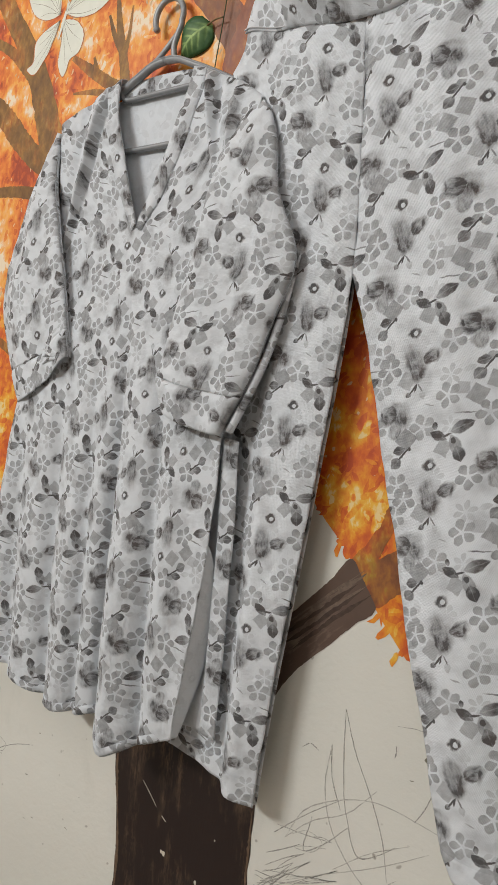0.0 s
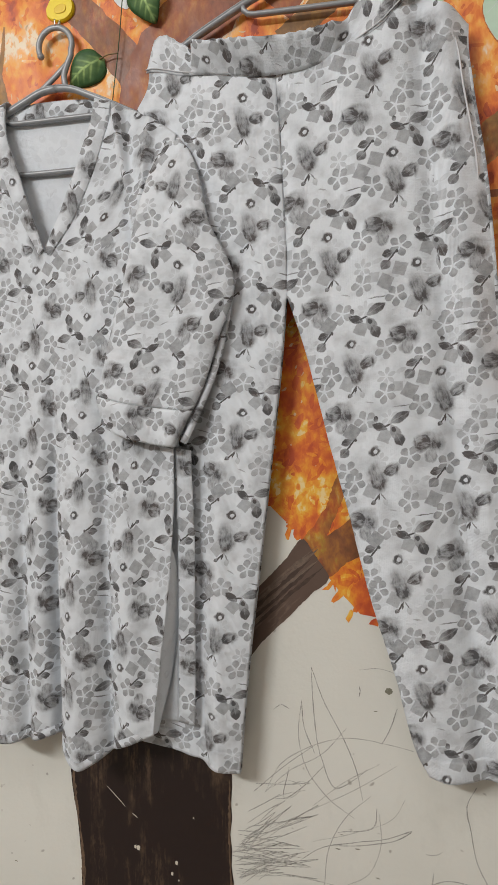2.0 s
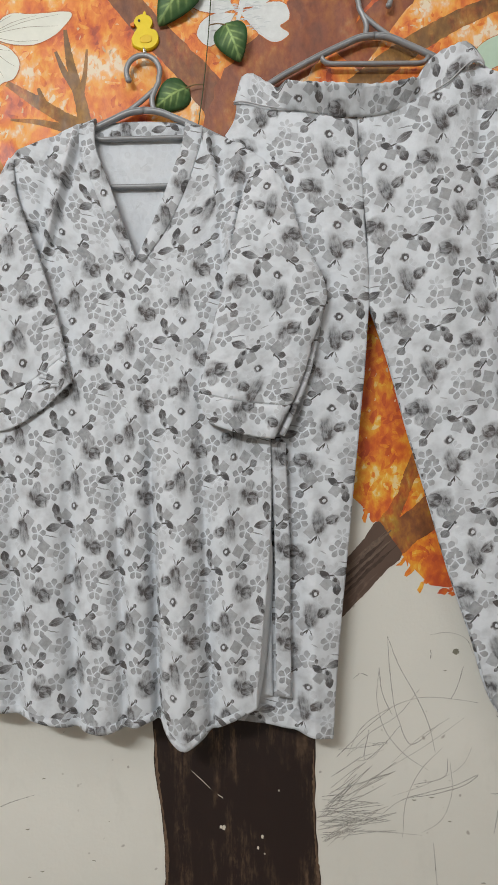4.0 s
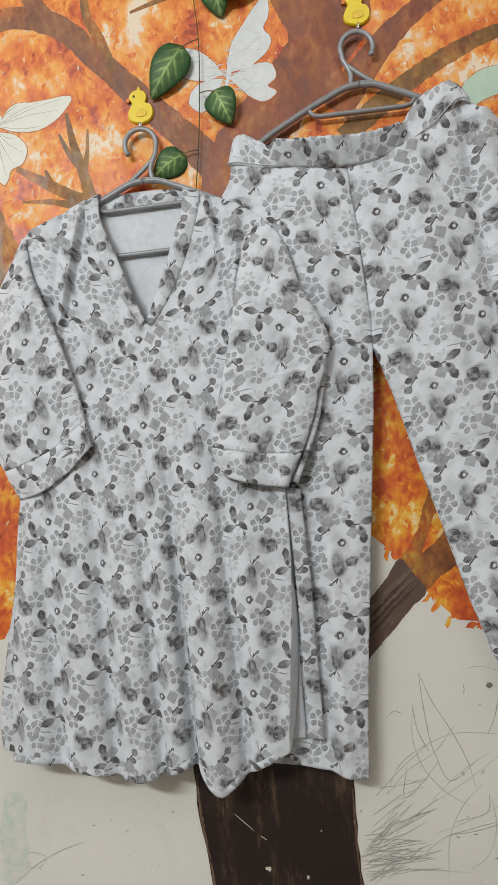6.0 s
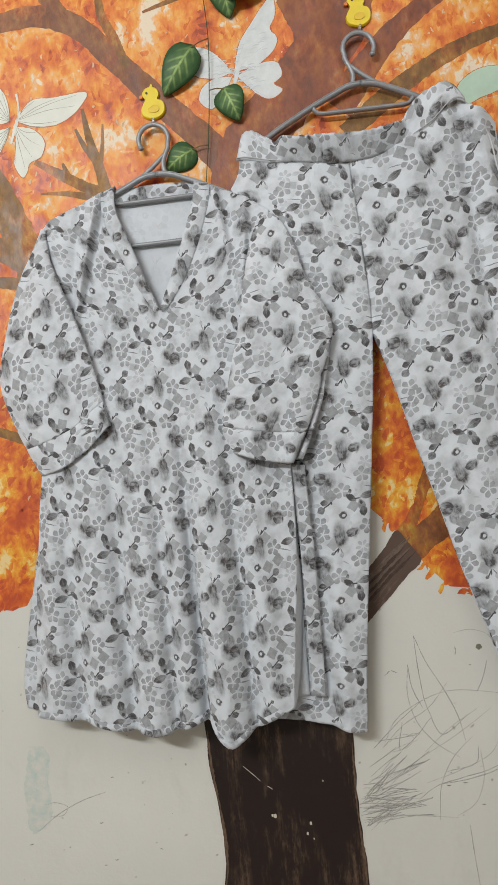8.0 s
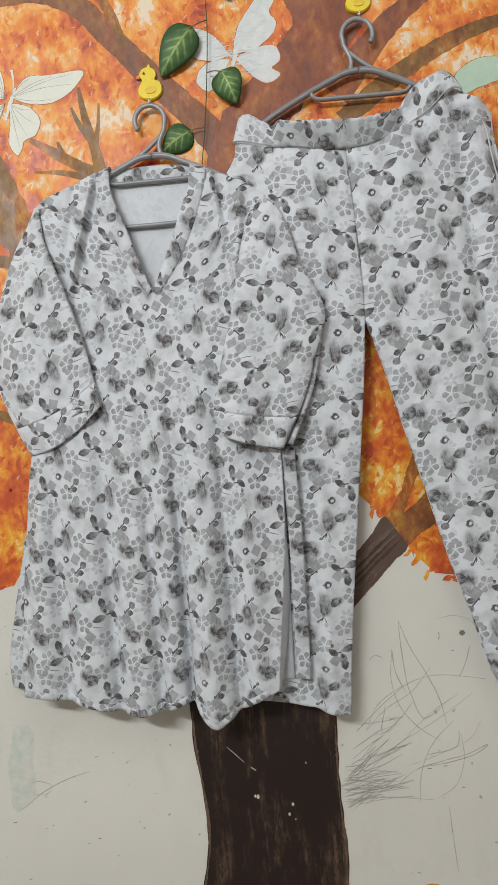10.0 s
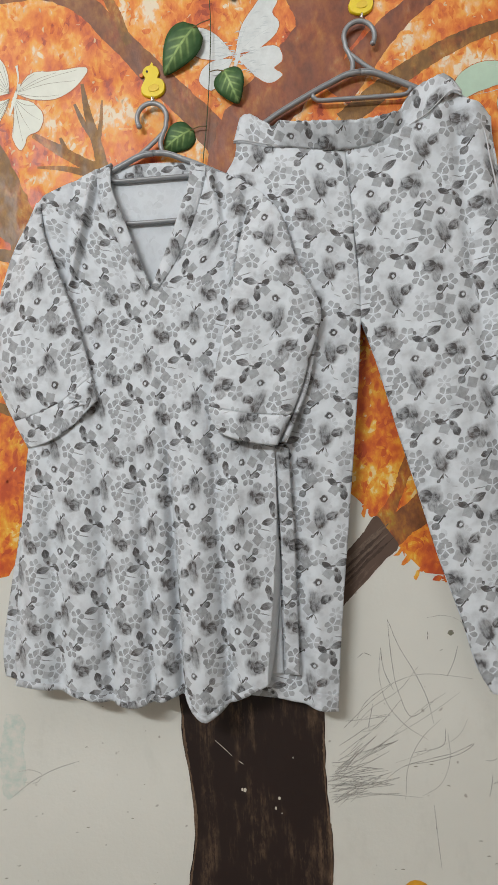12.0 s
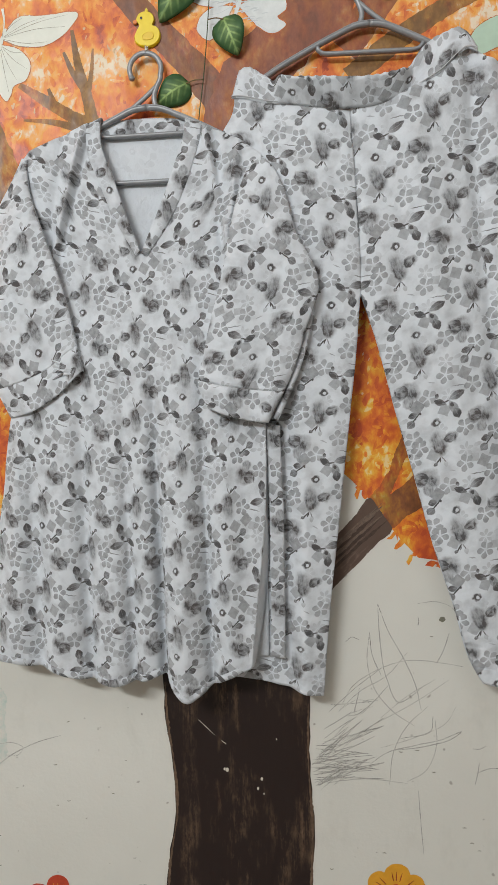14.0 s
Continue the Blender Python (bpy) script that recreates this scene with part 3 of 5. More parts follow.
for i, (dx, w) in enumerate(((-0.004, 0.007), (0.001, 0.006), (0.006, 0.007))):
    part("branch_streak", ribbon([(0.356 + dx, 1.02 - 2 * dx), (0.373 + dx, 1.05), (0.387 + dx, 1.085), (0.398 + dx, 1.12)], [0.0004, w, w * 0.8, w, 0.001], -0.0014 - 0.00001 * i, 40, 0.35, i), FORK, wall, "olive brown streak in the branch")

# upper branches: points (x, z), widths along them, paint
BRANCHES = [
    ([(-0.3, 1.855), (-0.2, 1.852), (-0.12, 1.853), (-0.076, 1.832), (-0.02, 1.775), (0.043, 1.705), (0.1, 1.645), (0.148, 1.585), (0.2, 1.5)], [0.022, 0.03, 0.036, 0.034, 0.036, 0.04, 0.055, 0.06], BRANCH),
    ([(-0.14, 1.95), (-0.12, 1.89), (-0.09, 1.84)], [0.03, 0.028, 0.024], BRANCH),
    ([(-0.03, 1.92), (-0.035, 1.85), (-0.015, 1.8), (0.0, 1.76)], [0.012, 0.012, 0.016, 0.012], BRANCH_OLIVE),
    ([(0.18, 1.92), (0.1, 1.862), (0.03, 1.84)], [0.02, 0.012, 0.004], BRANCH_OLIVE),
    ([(-0.4, 1.86), (-0.3, 1.72), (-0.236, 1.632), (-0.2, 1.55), (-0.17, 1.47), (-0.12, 1.35)], [0.02, 0.03, 0.036, 0.046, 0.06, 0.06], BRANCH_OLIVE),
    ([(-0.36, 1.7), (-0.3, 1.67), (-0.24, 1.62)], [0.012, 0.016, 0.02], BRANCH_OLIVE),
    ([(-0.4, 1.63), (-0.31, 1.58), (-0.25, 1.525), (-0.19, 1.48)], [0.022, 0.034, 0.036, 0.03], BRANCH_OLIVE),
    ([(-0.4, 1.45), (-0.3, 1.46), (-0.22, 1.452), (-0.16, 1.44)], [0.01, 0.014, 0.018, 0.02], BRANCH_OLIVE),
    ([(-0.36, 1.30), (-0.28, 1.24), (-0.2, 1.205), (-0.12, 1.17)], [0.006, 0.012, 0.016, 0.018], BRANCH_OLIVE),
    ([(-0.075, 1.705), (-0.068, 1.66), (-0.055, 1.61), (-0.045, 1.56)], [0.005, 0.012, 0.016, 0.02], BRANCH_OLIVE),
    ([(-0.088, 1.675), (-0.075, 1.645), (-0.062, 1.625)], [0.004, 0.008, 0.01], BRANCH_OLIVE),
    ([(-0.045, 1.678), (-0.048, 1.645), (-0.054, 1.615)], [0.003, 0.006, 0.009], BRANCH_OLIVE),
    ([(-0.155, 1.632), (-0.12, 1.61), (-0.085, 1.588), (-0.04, 1.565)], [0.008, 0.016, 0.017, 0.02], BRANCH_OLIVE),
    ([(-0.112, 1.625), (-0.105, 1.605)], [0.004, 0.01], BRANCH_OLIVE),
    ([(-0.15, 1.582), (-0.11, 1.578), (-0.07, 1.568)], [0.003, 0.008, 0.012], BRANCH_OLIVE),
    ([(0.33, 1.98), (0.335, 1.88), (0.32, 1.8), (0.285, 1.735), (0.235, 1.68), (0.18, 1.62), (0.16, 1.5), (0.2, 1.3)], [0.1, 0.1, 0.095, 0.085, 0.09, 0.11, 0.13, 0.14], STEM_RED),
    ([(0.22, 1.95), (0.24, 1.87), (0.27, 1.79), (0.29, 1.74)], [0.03, 0.035, 0.04, 0.03], STEM_RED),
    ([(0.66, 1.86), (0.56, 1.84), (0.48, 1.815), (0.41, 1.77), (0.36, 1.72), (0.31, 1.66)], [0.012, 0.018, 0.022, 0.03, 0.04, 0.05], STEM_RED),
    ([(0.66, 1.765), (0.58, 1.752), (0.52, 1.738), (0.45, 1.708), (0.39, 1.672), (0.32, 1.62)], [0.01, 0.016, 0.022, 0.026, 0.03, 0.03], BRANCH_OLIVE),
    ([(0.7, 1.58), (0.62, 1.54), (0.56, 1.49), (0.48, 1.43)], [0.03, 0.036, 0.04, 0.045], BRANCH_OLIVE),
    ([(0.72, 1.43), (0.62, 1.428), (0.55, 1.427)], [0.008, 0.008, 0.008], STEM_RED),
]
for i, (pts, widths, paint) in enumerate(BRANCHES):
    part("painted_branch", ribbon(pts, widths, -0.0008 - 0.00001 * i, 70, 0.07, i), paint, wall, "brown painted branch")
flecks = daub_mesh(random.Random(11), 1300, -0.5, 0.85, 1.1, 2.0, 0.0034, 0.00062, 0.0007, 75)
tagged(part("pale_flecks", flecks, PEACH, wall, "pale peach brush flecks"), kind="stuff")


# butterflies: wings as outlines round the body's middle
def painted_butterfly(middle, wings, paint, vein, label, veins=6, seed=0):
    """wings: outlines as (dx, dz) from the middle, the first point nearest the body."""
    cx, cz = middle
    body = part("painted_butterfly", ribbon([(cx + 0.012, cz + 0.022), (cx + 0.003, cz), (cx - 0.006, cz - 0.026)], [0.003, 0.006, 0.003], -0.0021, 20, 0.2), paint, wall, label)
    for j, w in enumerate(wings):
        pts = [(cx + a, cz + b) for a, b in w]
        ob = part("butterfly_wing", patch(pts, -0.0016 - 0.00004 * j, 50, 0.0004, seed + j), paint, body)
        p = spline([*pts, pts[0]], 60)
        root = np.array(pts[0])
        part("wing_outline", ribbon([tuple(q) for q in p], [0.0016, 0.0022, 0.0014], -0.0015 - 0.00004 * j, 120, 0.4, seed), RUST, body)
        lines = []
        for i in range(veins):
            q = p[int(8 + (44 * (i + 0.5)) / veins)]
            mid = root + (q - root) * 0.5 + np.array((0.0, 0.004)) * (1 if q[1] > root[1] else -1)
            lines.append(ribbon([tuple(root), tuple(mid), tuple(root + (q - root) * 0.9)], [0.0005, 0.0007, 0.0003], -0.0019, 16, 0.3, i))
        part("wing_vein", joined(lines), vein, body)
    return body


BF1 = [
    [(0.004, 0.008), (0.03, 0.036), (0.065, 0.037), (0.119, 0.036), (0.1, 0.012), (0.066, -0.005), (0.03, -0.003)],
    [(0.002, 0.0), (0.03, -0.008), (0.047, -0.03), (0.038, -0.052), (0.02, -0.06), (0.016, -0.072), (0.01, -0.08), (-0.002, -0.064), (0.001, -0.03)],
    [(-0.005, 0.008), (-0.008, 0.044), (-0.024, 0.072), (-0.055, 0.1), (-0.075, 0.105), (-0.082, 0.06), (-0.06, 0.018), (-0.03, 0.006)],
    [(-0.005, 0.0), (-0.03, -0.006), (-0.055, -0.02), (-0.06, -0.05), (-0.072, -0.056), (-0.058, -0.066), (-0.035, -0.05), (-0.014, -0.02)],
]
bf1 = painted_butterfly((-0.184, 1.69), BF1, WING, VEIN, "white painted butterfly with dark veins")
part("butterfly_feeler", joined([ribbon([(-0.178, 1.7), (-0.174, 1.72), (-0.176, 1.74)], [0.001, 0.002, 0.004], -0.0021, 14), ribbon([(-0.174, 1.703), (-0.155, 1.718), (-0.135, 1.728)], [0.001, 0.002, 0.003], -0.00215, 14)]), WING, bf1)
BF2 = [
    [(0.0, 0.006), (0.012, 0.05), (0.03, 0.075), (0.066, 0.112), (0.066, 0.08), (0.058, 0.066), (0.068, 0.05), (0.04, 0.015)],
    [(0.004, 0.0), (0.03, 0.012), (0.066, 0.012), (0.07, -0.008), (0.058, -0.018), (0.07, -0.028), (0.05, -0.04), (0.036, -0.034), (0.016, -0.014)],
    [(-0.004, 0.006), (-0.02, 0.03), (-0.042, 0.047), (-0.07, 0.05), (-0.06, 0.035), (-0.066, 0.015), (-0.03, 0.0)],
    [(-0.004, 0.0), (-0.03, 0.0), (-0.05, -0.012), (-0.056, -0.03), (-0.04, -0.045), (-0.015, -0.02)],
]
painted_butterfly((0.162, 1.726), BF2, WING_B, VEIN_GREY, "chalky white painted butterfly", 2, 3)
rng = random.Random(4)
hatch = []
for _ in range(70):
    j = rng.choice((0, 1, 2))
    q = np.array(rng.choice(BF2[j])) * rng.uniform(0.4, 0.72) + np.array((0.162 + rng.uniform(-0.006, 0.006), 1.726 + rng.uniform(-0.006, 0.006)))
    hatch.append(ribbon([(q[0] - 0.005, q[1]), (q[0], q[1] + 0.0015), (q[0] + 0.005, q[1] + 0.001)], [0.0008, 0.0018, 0.0006], -0.0019 - 0.000004 * len(hatch), 6))
tagged(part("wing_hatching", joined(hatch), VEIN_GREY, wall, "grey brush hatching on the wings"), kind="stuff")
MINT_WINGS = [
    [(0.075, 0.0), (0.05, -0.004), (0.02, -0.012), (-0.012, -0.02), (-0.02, 0.0), (0.0, 0.022), (0.04, 0.03), (0.07, 0.02)],
    [(0.072, -0.004), (0.05, -0.012), (0.042, -0.03), (0.05, -0.06), (0.062, -0.074), (0.085, -0.05), (0.088, -0.02)],
    [(0.08, 0.004), (0.085, 0.05), (0.11, 0.09), (0.15, 0.1), (0.15, 0.05), (0.11, 0.01)],
]
painted_butterfly((0.505, 1.665), MINT_WINGS, MINT, VEIN_GREY, "mint green painted butterfly", 2, 7)


# flowers along the foot of the mural
def painted_flower(cx, cz, r, petal_paint, core_paint, dot_paint, n, turn, label):
    ring = [(cx + 0.34 * r * math.cos(w), cz + 0.34 * r * math.sin(w)) for w in np.linspace(0, 2 * math.pi, 11)[:-1]]
    core = part("painted_flower", patch(ring, -0.001, 30, 0.0005, 2), core_paint, wall, label)
    marks = []
    for i in range(n):
        a = 2 * math.pi * i / n + turn
        px, pz = cx + 0.62 * r * math.cos(a), cz + 0.62 * r * math.sin(a)
        pts = [(px + 0.42 * r * math.cos(w) * (1.05 if i % 2 else 0.95), pz + 0.42 * r * math.sin(w)) for w in np.linspace(0, 2 * math.pi, 9)[:-1]]
        part("petal", patch(pts, -0.0005 - 0.00004 * i, 26, 0.0003, i), petal_paint, core)
        marks += [ribbon([(cx + k * r * math.cos(a + d), cz + k * r * math.sin(a + d)) for k in (0.45, 0.6, 0.75)], [0.001, 0.0016, 0.0006], -0.0009, 6) for d in (-0.2, 0.05, 0.25)]
    part("petal_marks", joined(marks), CORE if petal_paint is GOLD else GOLD, core)
    dot = [(cx + 0.15 * r * math.cos(w), cz + 0.15 * r * math.sin(w)) for w in np.linspace(0, 2 * math.pi, 9)[:-1]]
    part("flower_dot", patch(dot, -0.0012, 20, 0.0004, 3), dot_paint, core)


painted_flower(0.383, 0.43, 0.046, GOLD, RED, CORE, 6, 0.45, "golden painted flower with red core")
painted_flower(0.557, 0.405, 0.046, GOLD, RED, CORE, 6, 0.2, "golden painted flower with red core")
painted_flower(-0.14, 0.392, 0.047, RED, GOLD, GOLD, 5, 1.4, "red painted flower with gold core")
painted_flower(-0.008, 0.372, 0.044, RED, GOLD, GOLD, 5, 1.0, "red painted flower with gold core")

# chips and scratches in the trunk's paint
chips = [ribbon([(0.089, 0.693), (0.105, 0.678), (0.114, 0.669)], [0.0006, 0.0011, 0.0006], -0.0014, 8), ribbon([(0.124, 0.661), (0.131, 0.656)], [0.0011, 0.0011], -0.0014, 4)]
for x, z, r in ((0.132, 0.616, 0.0025), (0.184, 0.603, 0.002), (0.178, 0.588, 0.0018), (0.207, 0.665, 0.001), (0.128, 0.617, 0.0018), (0.187, 0.58, 0.001)):
    chips.append(patch([(x + r * math.cos(w), z + r * 1.4 * math.sin(w)) for w in np.linspace(0, 6.28, 7)[:-1]], -0.0014, 12, 0.0003, 1))
part("paint_chips", joined(chips), CHIP, wall, "bare chips and scratches in dark paint")
part("mint_smear", patch([(-0.236, 0.74), (-0.214, 0.735), (-0.212, 0.68), (-0.214, 0.62), (-0.238, 0.605), (-0.25, 0.66)], -0.0003, 60, 0.0018, 4), MINT_PALE, wall, "faded mint paint smear")


# pencil scribbles
def pencil(points, w=0.0011, n=40, seed=0, y=-0.0004):
    return ribbon(points, [w * 0.6, w, w * 0.8, w, w * 0.5], y, n, 0.5, seed)


SCRIBBLES = [
    [(0.357, 0.872), (0.36, 0.82), (0.37, 0.76), (0.388, 0.725), (0.41, 0.738), (0.425, 0.752)],
    [(0.357, 0.872), (0.372, 0.832), (0.395, 0.79), (0.412, 0.75), (0.42, 0.714)],
    [(0.345, 0.83), (0.342, 0.78), (0.352, 0.745), (0.38, 0.71), (0.41, 0.69)],
    [(0.345, 0.83), (0.349, 0.795), (0.362, 0.765)],
    [(0.3, 0.71), (0.32, 0.748), (0.35, 0.77), (0.4, 0.788), (0.45, 0.785), (0.48, 0.78)],
    [(0.3, 0.71), (0.33, 0.74), (0.37, 0.765), (0.4, 0.8)],
    [(0.33, 0.745), (0.325, 0.705), (0.345, 0.72), (0.372, 0.75)],
    [(0.345, 0.63), (0.37, 0.648), (0.41, 0.66), (0.45, 0.67), (0.478, 0.682), (0.47, 0.675), (0.43, 0.66), (0.38, 0.652)],
    [(0.374, 0.6), (0.38, 0.65), (0.4, 0.69), (0.43, 0.72)],
    [(0.44, 0.7), (0.442, 0.66), (0.425, 0.62), (0.4, 0.605)],
    [(0.437, 0.705), (0.435, 0.685), (0.39, 0.67)],
    [(0.268, 0.6), (0.3, 0.607), (0.35, 0.607), (0.4, 0.602)],
    [(0.416, 0.591), (0.419, 0.55), (0.424, 0.493)],
    [(0.551, 0.744), (0.541, 0.722), (0.546, 0.69), (0.553, 0.655), (0.575, 0.613)],
    [(0.6, 0.75), (0.6, 0.727), (0.605, 0.7), (0.613, 0.678)],
    [(0.498, 0.603), (0.502, 0.62), (0.504, 0.635)],
    [(0.5, 0.62), (0.52, 0.628), (0.545, 0.627)],
    [(0.495, 0.657), (0.505, 0.657), (0.514, 0.662)],
    [(0.46, 0.83), (0.45, 0.8), (0.442, 0.785)],
    [(-0.231, 0.609), (-0.2, 0.632), (-0.16, 0.652), (-0.124, 0.663)],
    [(-0.212, 0.63), (-0.19, 0.632), (-0.184, 0.642), (-0.2, 0.65), (-0.22, 0.648)],
    [(0.31, 0.815), (0.32, 0.822), (0.33, 0.818)],
    [(0.415, 0.84), (0.416, 0.848), (0.415, 0.853)],
]
FAINT = [
    [(0.415, 0.873), (0.44, 0.876), (0.465, 0.866), (0.474, 0.845)],
    [(0.305, 0.715), (0.33, 0.728), (0.345, 0.722), (0.335, 0.708), (0.312, 0.704), (0.33, 0.712), (0.35, 0.718)],
    [(0.3, 0.66), (0.35, 0.69), (0.41, 0.725), (0.46, 0.76)],
    [(0.36, 0.7), (0.4, 0.735), (0.44, 0.76)],
    [(0.36, 0.655), (0.41, 0.672), (0.46, 0.7), (0.47, 0.72)],
]
for i, pts in enumerate(SCRIBBLES):
    soft = i % 3 == 2 or i in (4, 8, 9, 11)
    part("pencil_line", pencil(pts, 0.0012, 40, i, -0.00055 - 0.000005 * i), PENCIL_SOFT if soft else PENCIL, wall, "child's pencil scribble")
for i, pts in enumerate(FAINT):
    part("pencil_line", pencil(pts, 0.0008, 40, i, -0.0007 - 0.000005 * i), PENCIL_SOFT, wall, "faint pencil scribble")
rng = random.Random(12)
knots = []
for i in range(46):
    z = 0.605 + abs(rng.gauss(0, 0.042)) + (0.03 if i % 5 == 0 else 0)
    lean = rng.gauss(0.22, 0.2) if z < 0.65 else rng.gauss(0.6, 0.25)
    x0 = 0.258 + rng.uniform(0, 0.016) + max(0, z - 0.65) * 0.2
    x1 = min(0.366, x0 + rng.uniform(0.03, 0.105))
    d = (x1 - x0) * lean
    back = rng.uniform(0.3, 1.0)
    stroke = [(x0, z - d / 2), (x0 * 0.5 + x1 * 0.5, z + rng.uniform(-0.003, 0.003)), (x1, z + d / 2)]
    knots.append(pencil(stroke, 0.0011, 24, i, -0.0004 - 0.000004 * i))
    if i % 2:
        x2, z2 = x1 - (x1 - x0) * back, z - d * (back - 0.5) + rng.uniform(-0.014, 0.004)
        knots.append(pencil([(x1, z + d / 2), ((x1 + x2) / 2, (z + d / 2 + z2) / 2 + 0.002), (x2, z2)], 0.0008, 24, i, -0.0004 - 0.000004 * i))
part("pencil_tangle", joined(knots), PENCIL, wall, "dense pencil scribble")
rng = random.Random(31)
marks = []
for _ in range(46):
    x, z = rng.uniform(-0.35, 0.75), rng.uniform(0.38, 0.9)
    if 0.02 < x < 0.28:
        continue
    r = rng.uniform(0.0006, 0.0016)
    marks.append(ribbon([(x - 2 * r, z), (x, z + rng.uniform(-r, r)), (x + 2 * r, z + rng.uniform(-r, r))], [r * 0.6, r, r * 0.5], -0.0004, 5, 0.3))
marks.append(patch([(0.45 + 0.0045 * math.cos(w), 0.85 + 0.004 * math.sin(w)) for w in np.linspace(0, 6.28, 8)[:-1]], -0.0004, 20, 0.0006, 2))
tagged(part("wall_specks", joined(marks), SPECK, wall, "small dark specks on the wall"), kind="stuff")
# the paint is a film of fractions of a millimetre
for ob in wall.children_recursive:
    ob.data.transform(Matrix.Diagonal((1, 0.4, 1, 1)))


# ---- hooks and hangers ----
def duck_hook(x, z):
    """A flat yellow duck plate stuck to the wall with a small wire hook under it; x, z: the middle of its body."""
    duck = thing("duck_hook", "yellow plastic duck adhesive wall hook", "wall hook", "duck hooks on the wall", where=(x, 0, z))

    def slab(name, pts, y0, y1, paint, n=44, label="", onto=None):
        p = spline([*pts, pts[0]], n)[:-1]
        m = len(p)
        inner = p + (p.mean(0) - p) * 0.06
        v = [(a, -y0, b) for a, b in p] + [(a, -(y0 + y1) / 2 - 0.0006, b) for a, b in p] + [(a, -y1, b) for a, b in inner]
        f = [(i, (i + 1) % m, m + (i + 1) % m, m + i) for i in range(m)] + [(m + i, m + (i + 1) % m, 2 * m + (i + 1) % m, 2 * m + i) for i in range(m)]
        f.append(tuple(range(2 * m, 3 * m)))
        return part(name, (v, f), paint, onto or duck, label, smooth=False)

    body = slab("body", [(-0.0185, -0.002), (-0.014, 0.007), (-0.011, 0.012), (-0.0155, 0.02), (-0.011, 0.029), (-0.001, 0.032), (0.008, 0.028), (0.011, 0.019), (0.008, 0.012), (0.015, 0.009), (0.0185, 0.003), (0.0175, -0.009), (0.009, -0.0165), (-0.008, -0.0165), (-0.017, -0.011)], 0.0, 0.006, YELLOW)
    slab("wing", [(-0.006, -0.002), (0.002, 0.002), (0.009, 0.0), (0.009, -0.006), (0.001, -0.009), (-0.006, -0.007)], 0.006, 0.0068, AMBER, 24, onto=body)
    slab("beak", [(-0.0145, 0.0205), (-0.0195, 0.0185), (-0.0195, 0.0155), (-0.0145, 0.015)], 0.002, 0.0055, BEAK, 20, onto=body)
    slab("eye", [(-0.0075 + 0.0017 * math.cos(w), 0.0215 + 0.0017 * math.sin(w)) for w in np.linspace(0, 6.28, 9)[:-1]], 0.006, 0.0068, BLACK, 16, onto=body)
    slab("tuft", [(-0.003, 0.031), (0.0, 0.036), (0.002, 0.031)], 0.001, 0.005, YELLOW, 12, onto=body)
    wire = spline([(0, -0.004, -0.012), (0, -0.005, -0.02), (0, -0.006, -0.027), (0, -0.011, -0.031), (0, -0.0165, -0.0295), (0, -0.0175, -0.022)], 22)
    wire_ob = part("wire_hook", tube(wire, 0.0011, 8), STEEL, duck, "bent steel wire hook")
    part("wire_plate", tube([(0, -0.005, -0.019), (0, -0.005, -0.0235)], 0.0022, 8), STEEL, wire_ob)
    return duck


duck_hook(0.035, 1.692)
duck_hook(0.352, 1.793)


def clothes_hanger(x, z, side, tilt, label):
    """A moulded plastic hanger. x, z: where its hook hangs; side: 1 opens to the right, -1 to the left."""
    hanger = thing("clothes_hanger", label, "hanger", "grey clothes hangers", where=(x, -0.0135, z))
    hanger.rotation_euler = (0, radians(tilt), 0)
    s = side
    arc = [(0.0225 * math.sin(a) * s, 0, -0.0225 + 0.0225 * math.cos(a)) for a in np.radians(np.linspace(118, -112, 26))]
    neck = [(-0.021 * s, 0, -0.034), (-0.0155 * s, 0, -0.047), (-0.011 * s, 0, -0.06), (-0.013 * s, 0, -0.076)]
    hook = spline([*arc, *neck], 60)
    bend = part("hook", tube(hook, 0.0037, 10), GREY, hanger)
    tip = [(hook[0][0], 0, hook[0][2] + d) for d in (0.002, -0.001, -0.0035)]
    part("hook_tip", tube(tip, [0.0039, 0.0046, 0.0028], 10), GREY, bend, "rounded hook tip")
    part("neck_strut", tube(spline([(-0.0155 * s, 0, -0.046), (0.003 * s, 0, -0.062), (0.026 * s, 0, -0.079)], 14), 0.0034, 10), GREY, hanger)
    for d in (-1, 1):
        arm = spline([(0.0, 0, -0.075), (0.018 * d, 0, -0.077), (0.045 * d, 0, -0.088), (0.1 * d, 0, -0.115), (0.135 * d, 0, -0.1345), (0.15 * d, 0, -0.145), (0.157 * d, 0, -0.156), (0.154 * d, 0, -0.169), (0.142 * d, 0, -0.176)], 40)
        bar = part("shoulder_arm", tube(arm, 0.0043, 10, flat=1.25), GREY, hanger)
        part("arm_ridge", tube(arm[:30] + np.array((0, -0.0046, 0.0022)), 0.0012, 6), GREY, bar)
    loop = [(-0.073, 0, -0.1), (-0.071, 0, -0.107), (-0.066, 0, -0.1115), (-0.058, 0, -0.113), (-0.02, 0, -0.113), (0.02, 0, -0.113), (0.058, 0, -0.113), (0.066, 0, -0.1115), (0.071, 0, -0.107), (0.073, 0, -0.1)]
    part("loop_bar", tube(loop, 0.0034, 10, flat=1.3), GREY, hanger)
    part("trouser_bar", tube(spline([(-0.144, 0, -0.176), (0, 0, -0.178), (0.144, 0, -0.176)], 12), 0.0036, 10, flat=1.2), GREY, hanger)
    return hanger


clothes_hanger(0.033, 1.662, -1, -1.0, "grey plastic hanger inside the floral tunic")
clothes_hanger(0.347, 1.761, 1, 0.0, "grey plastic hanger inside the floral trousers")


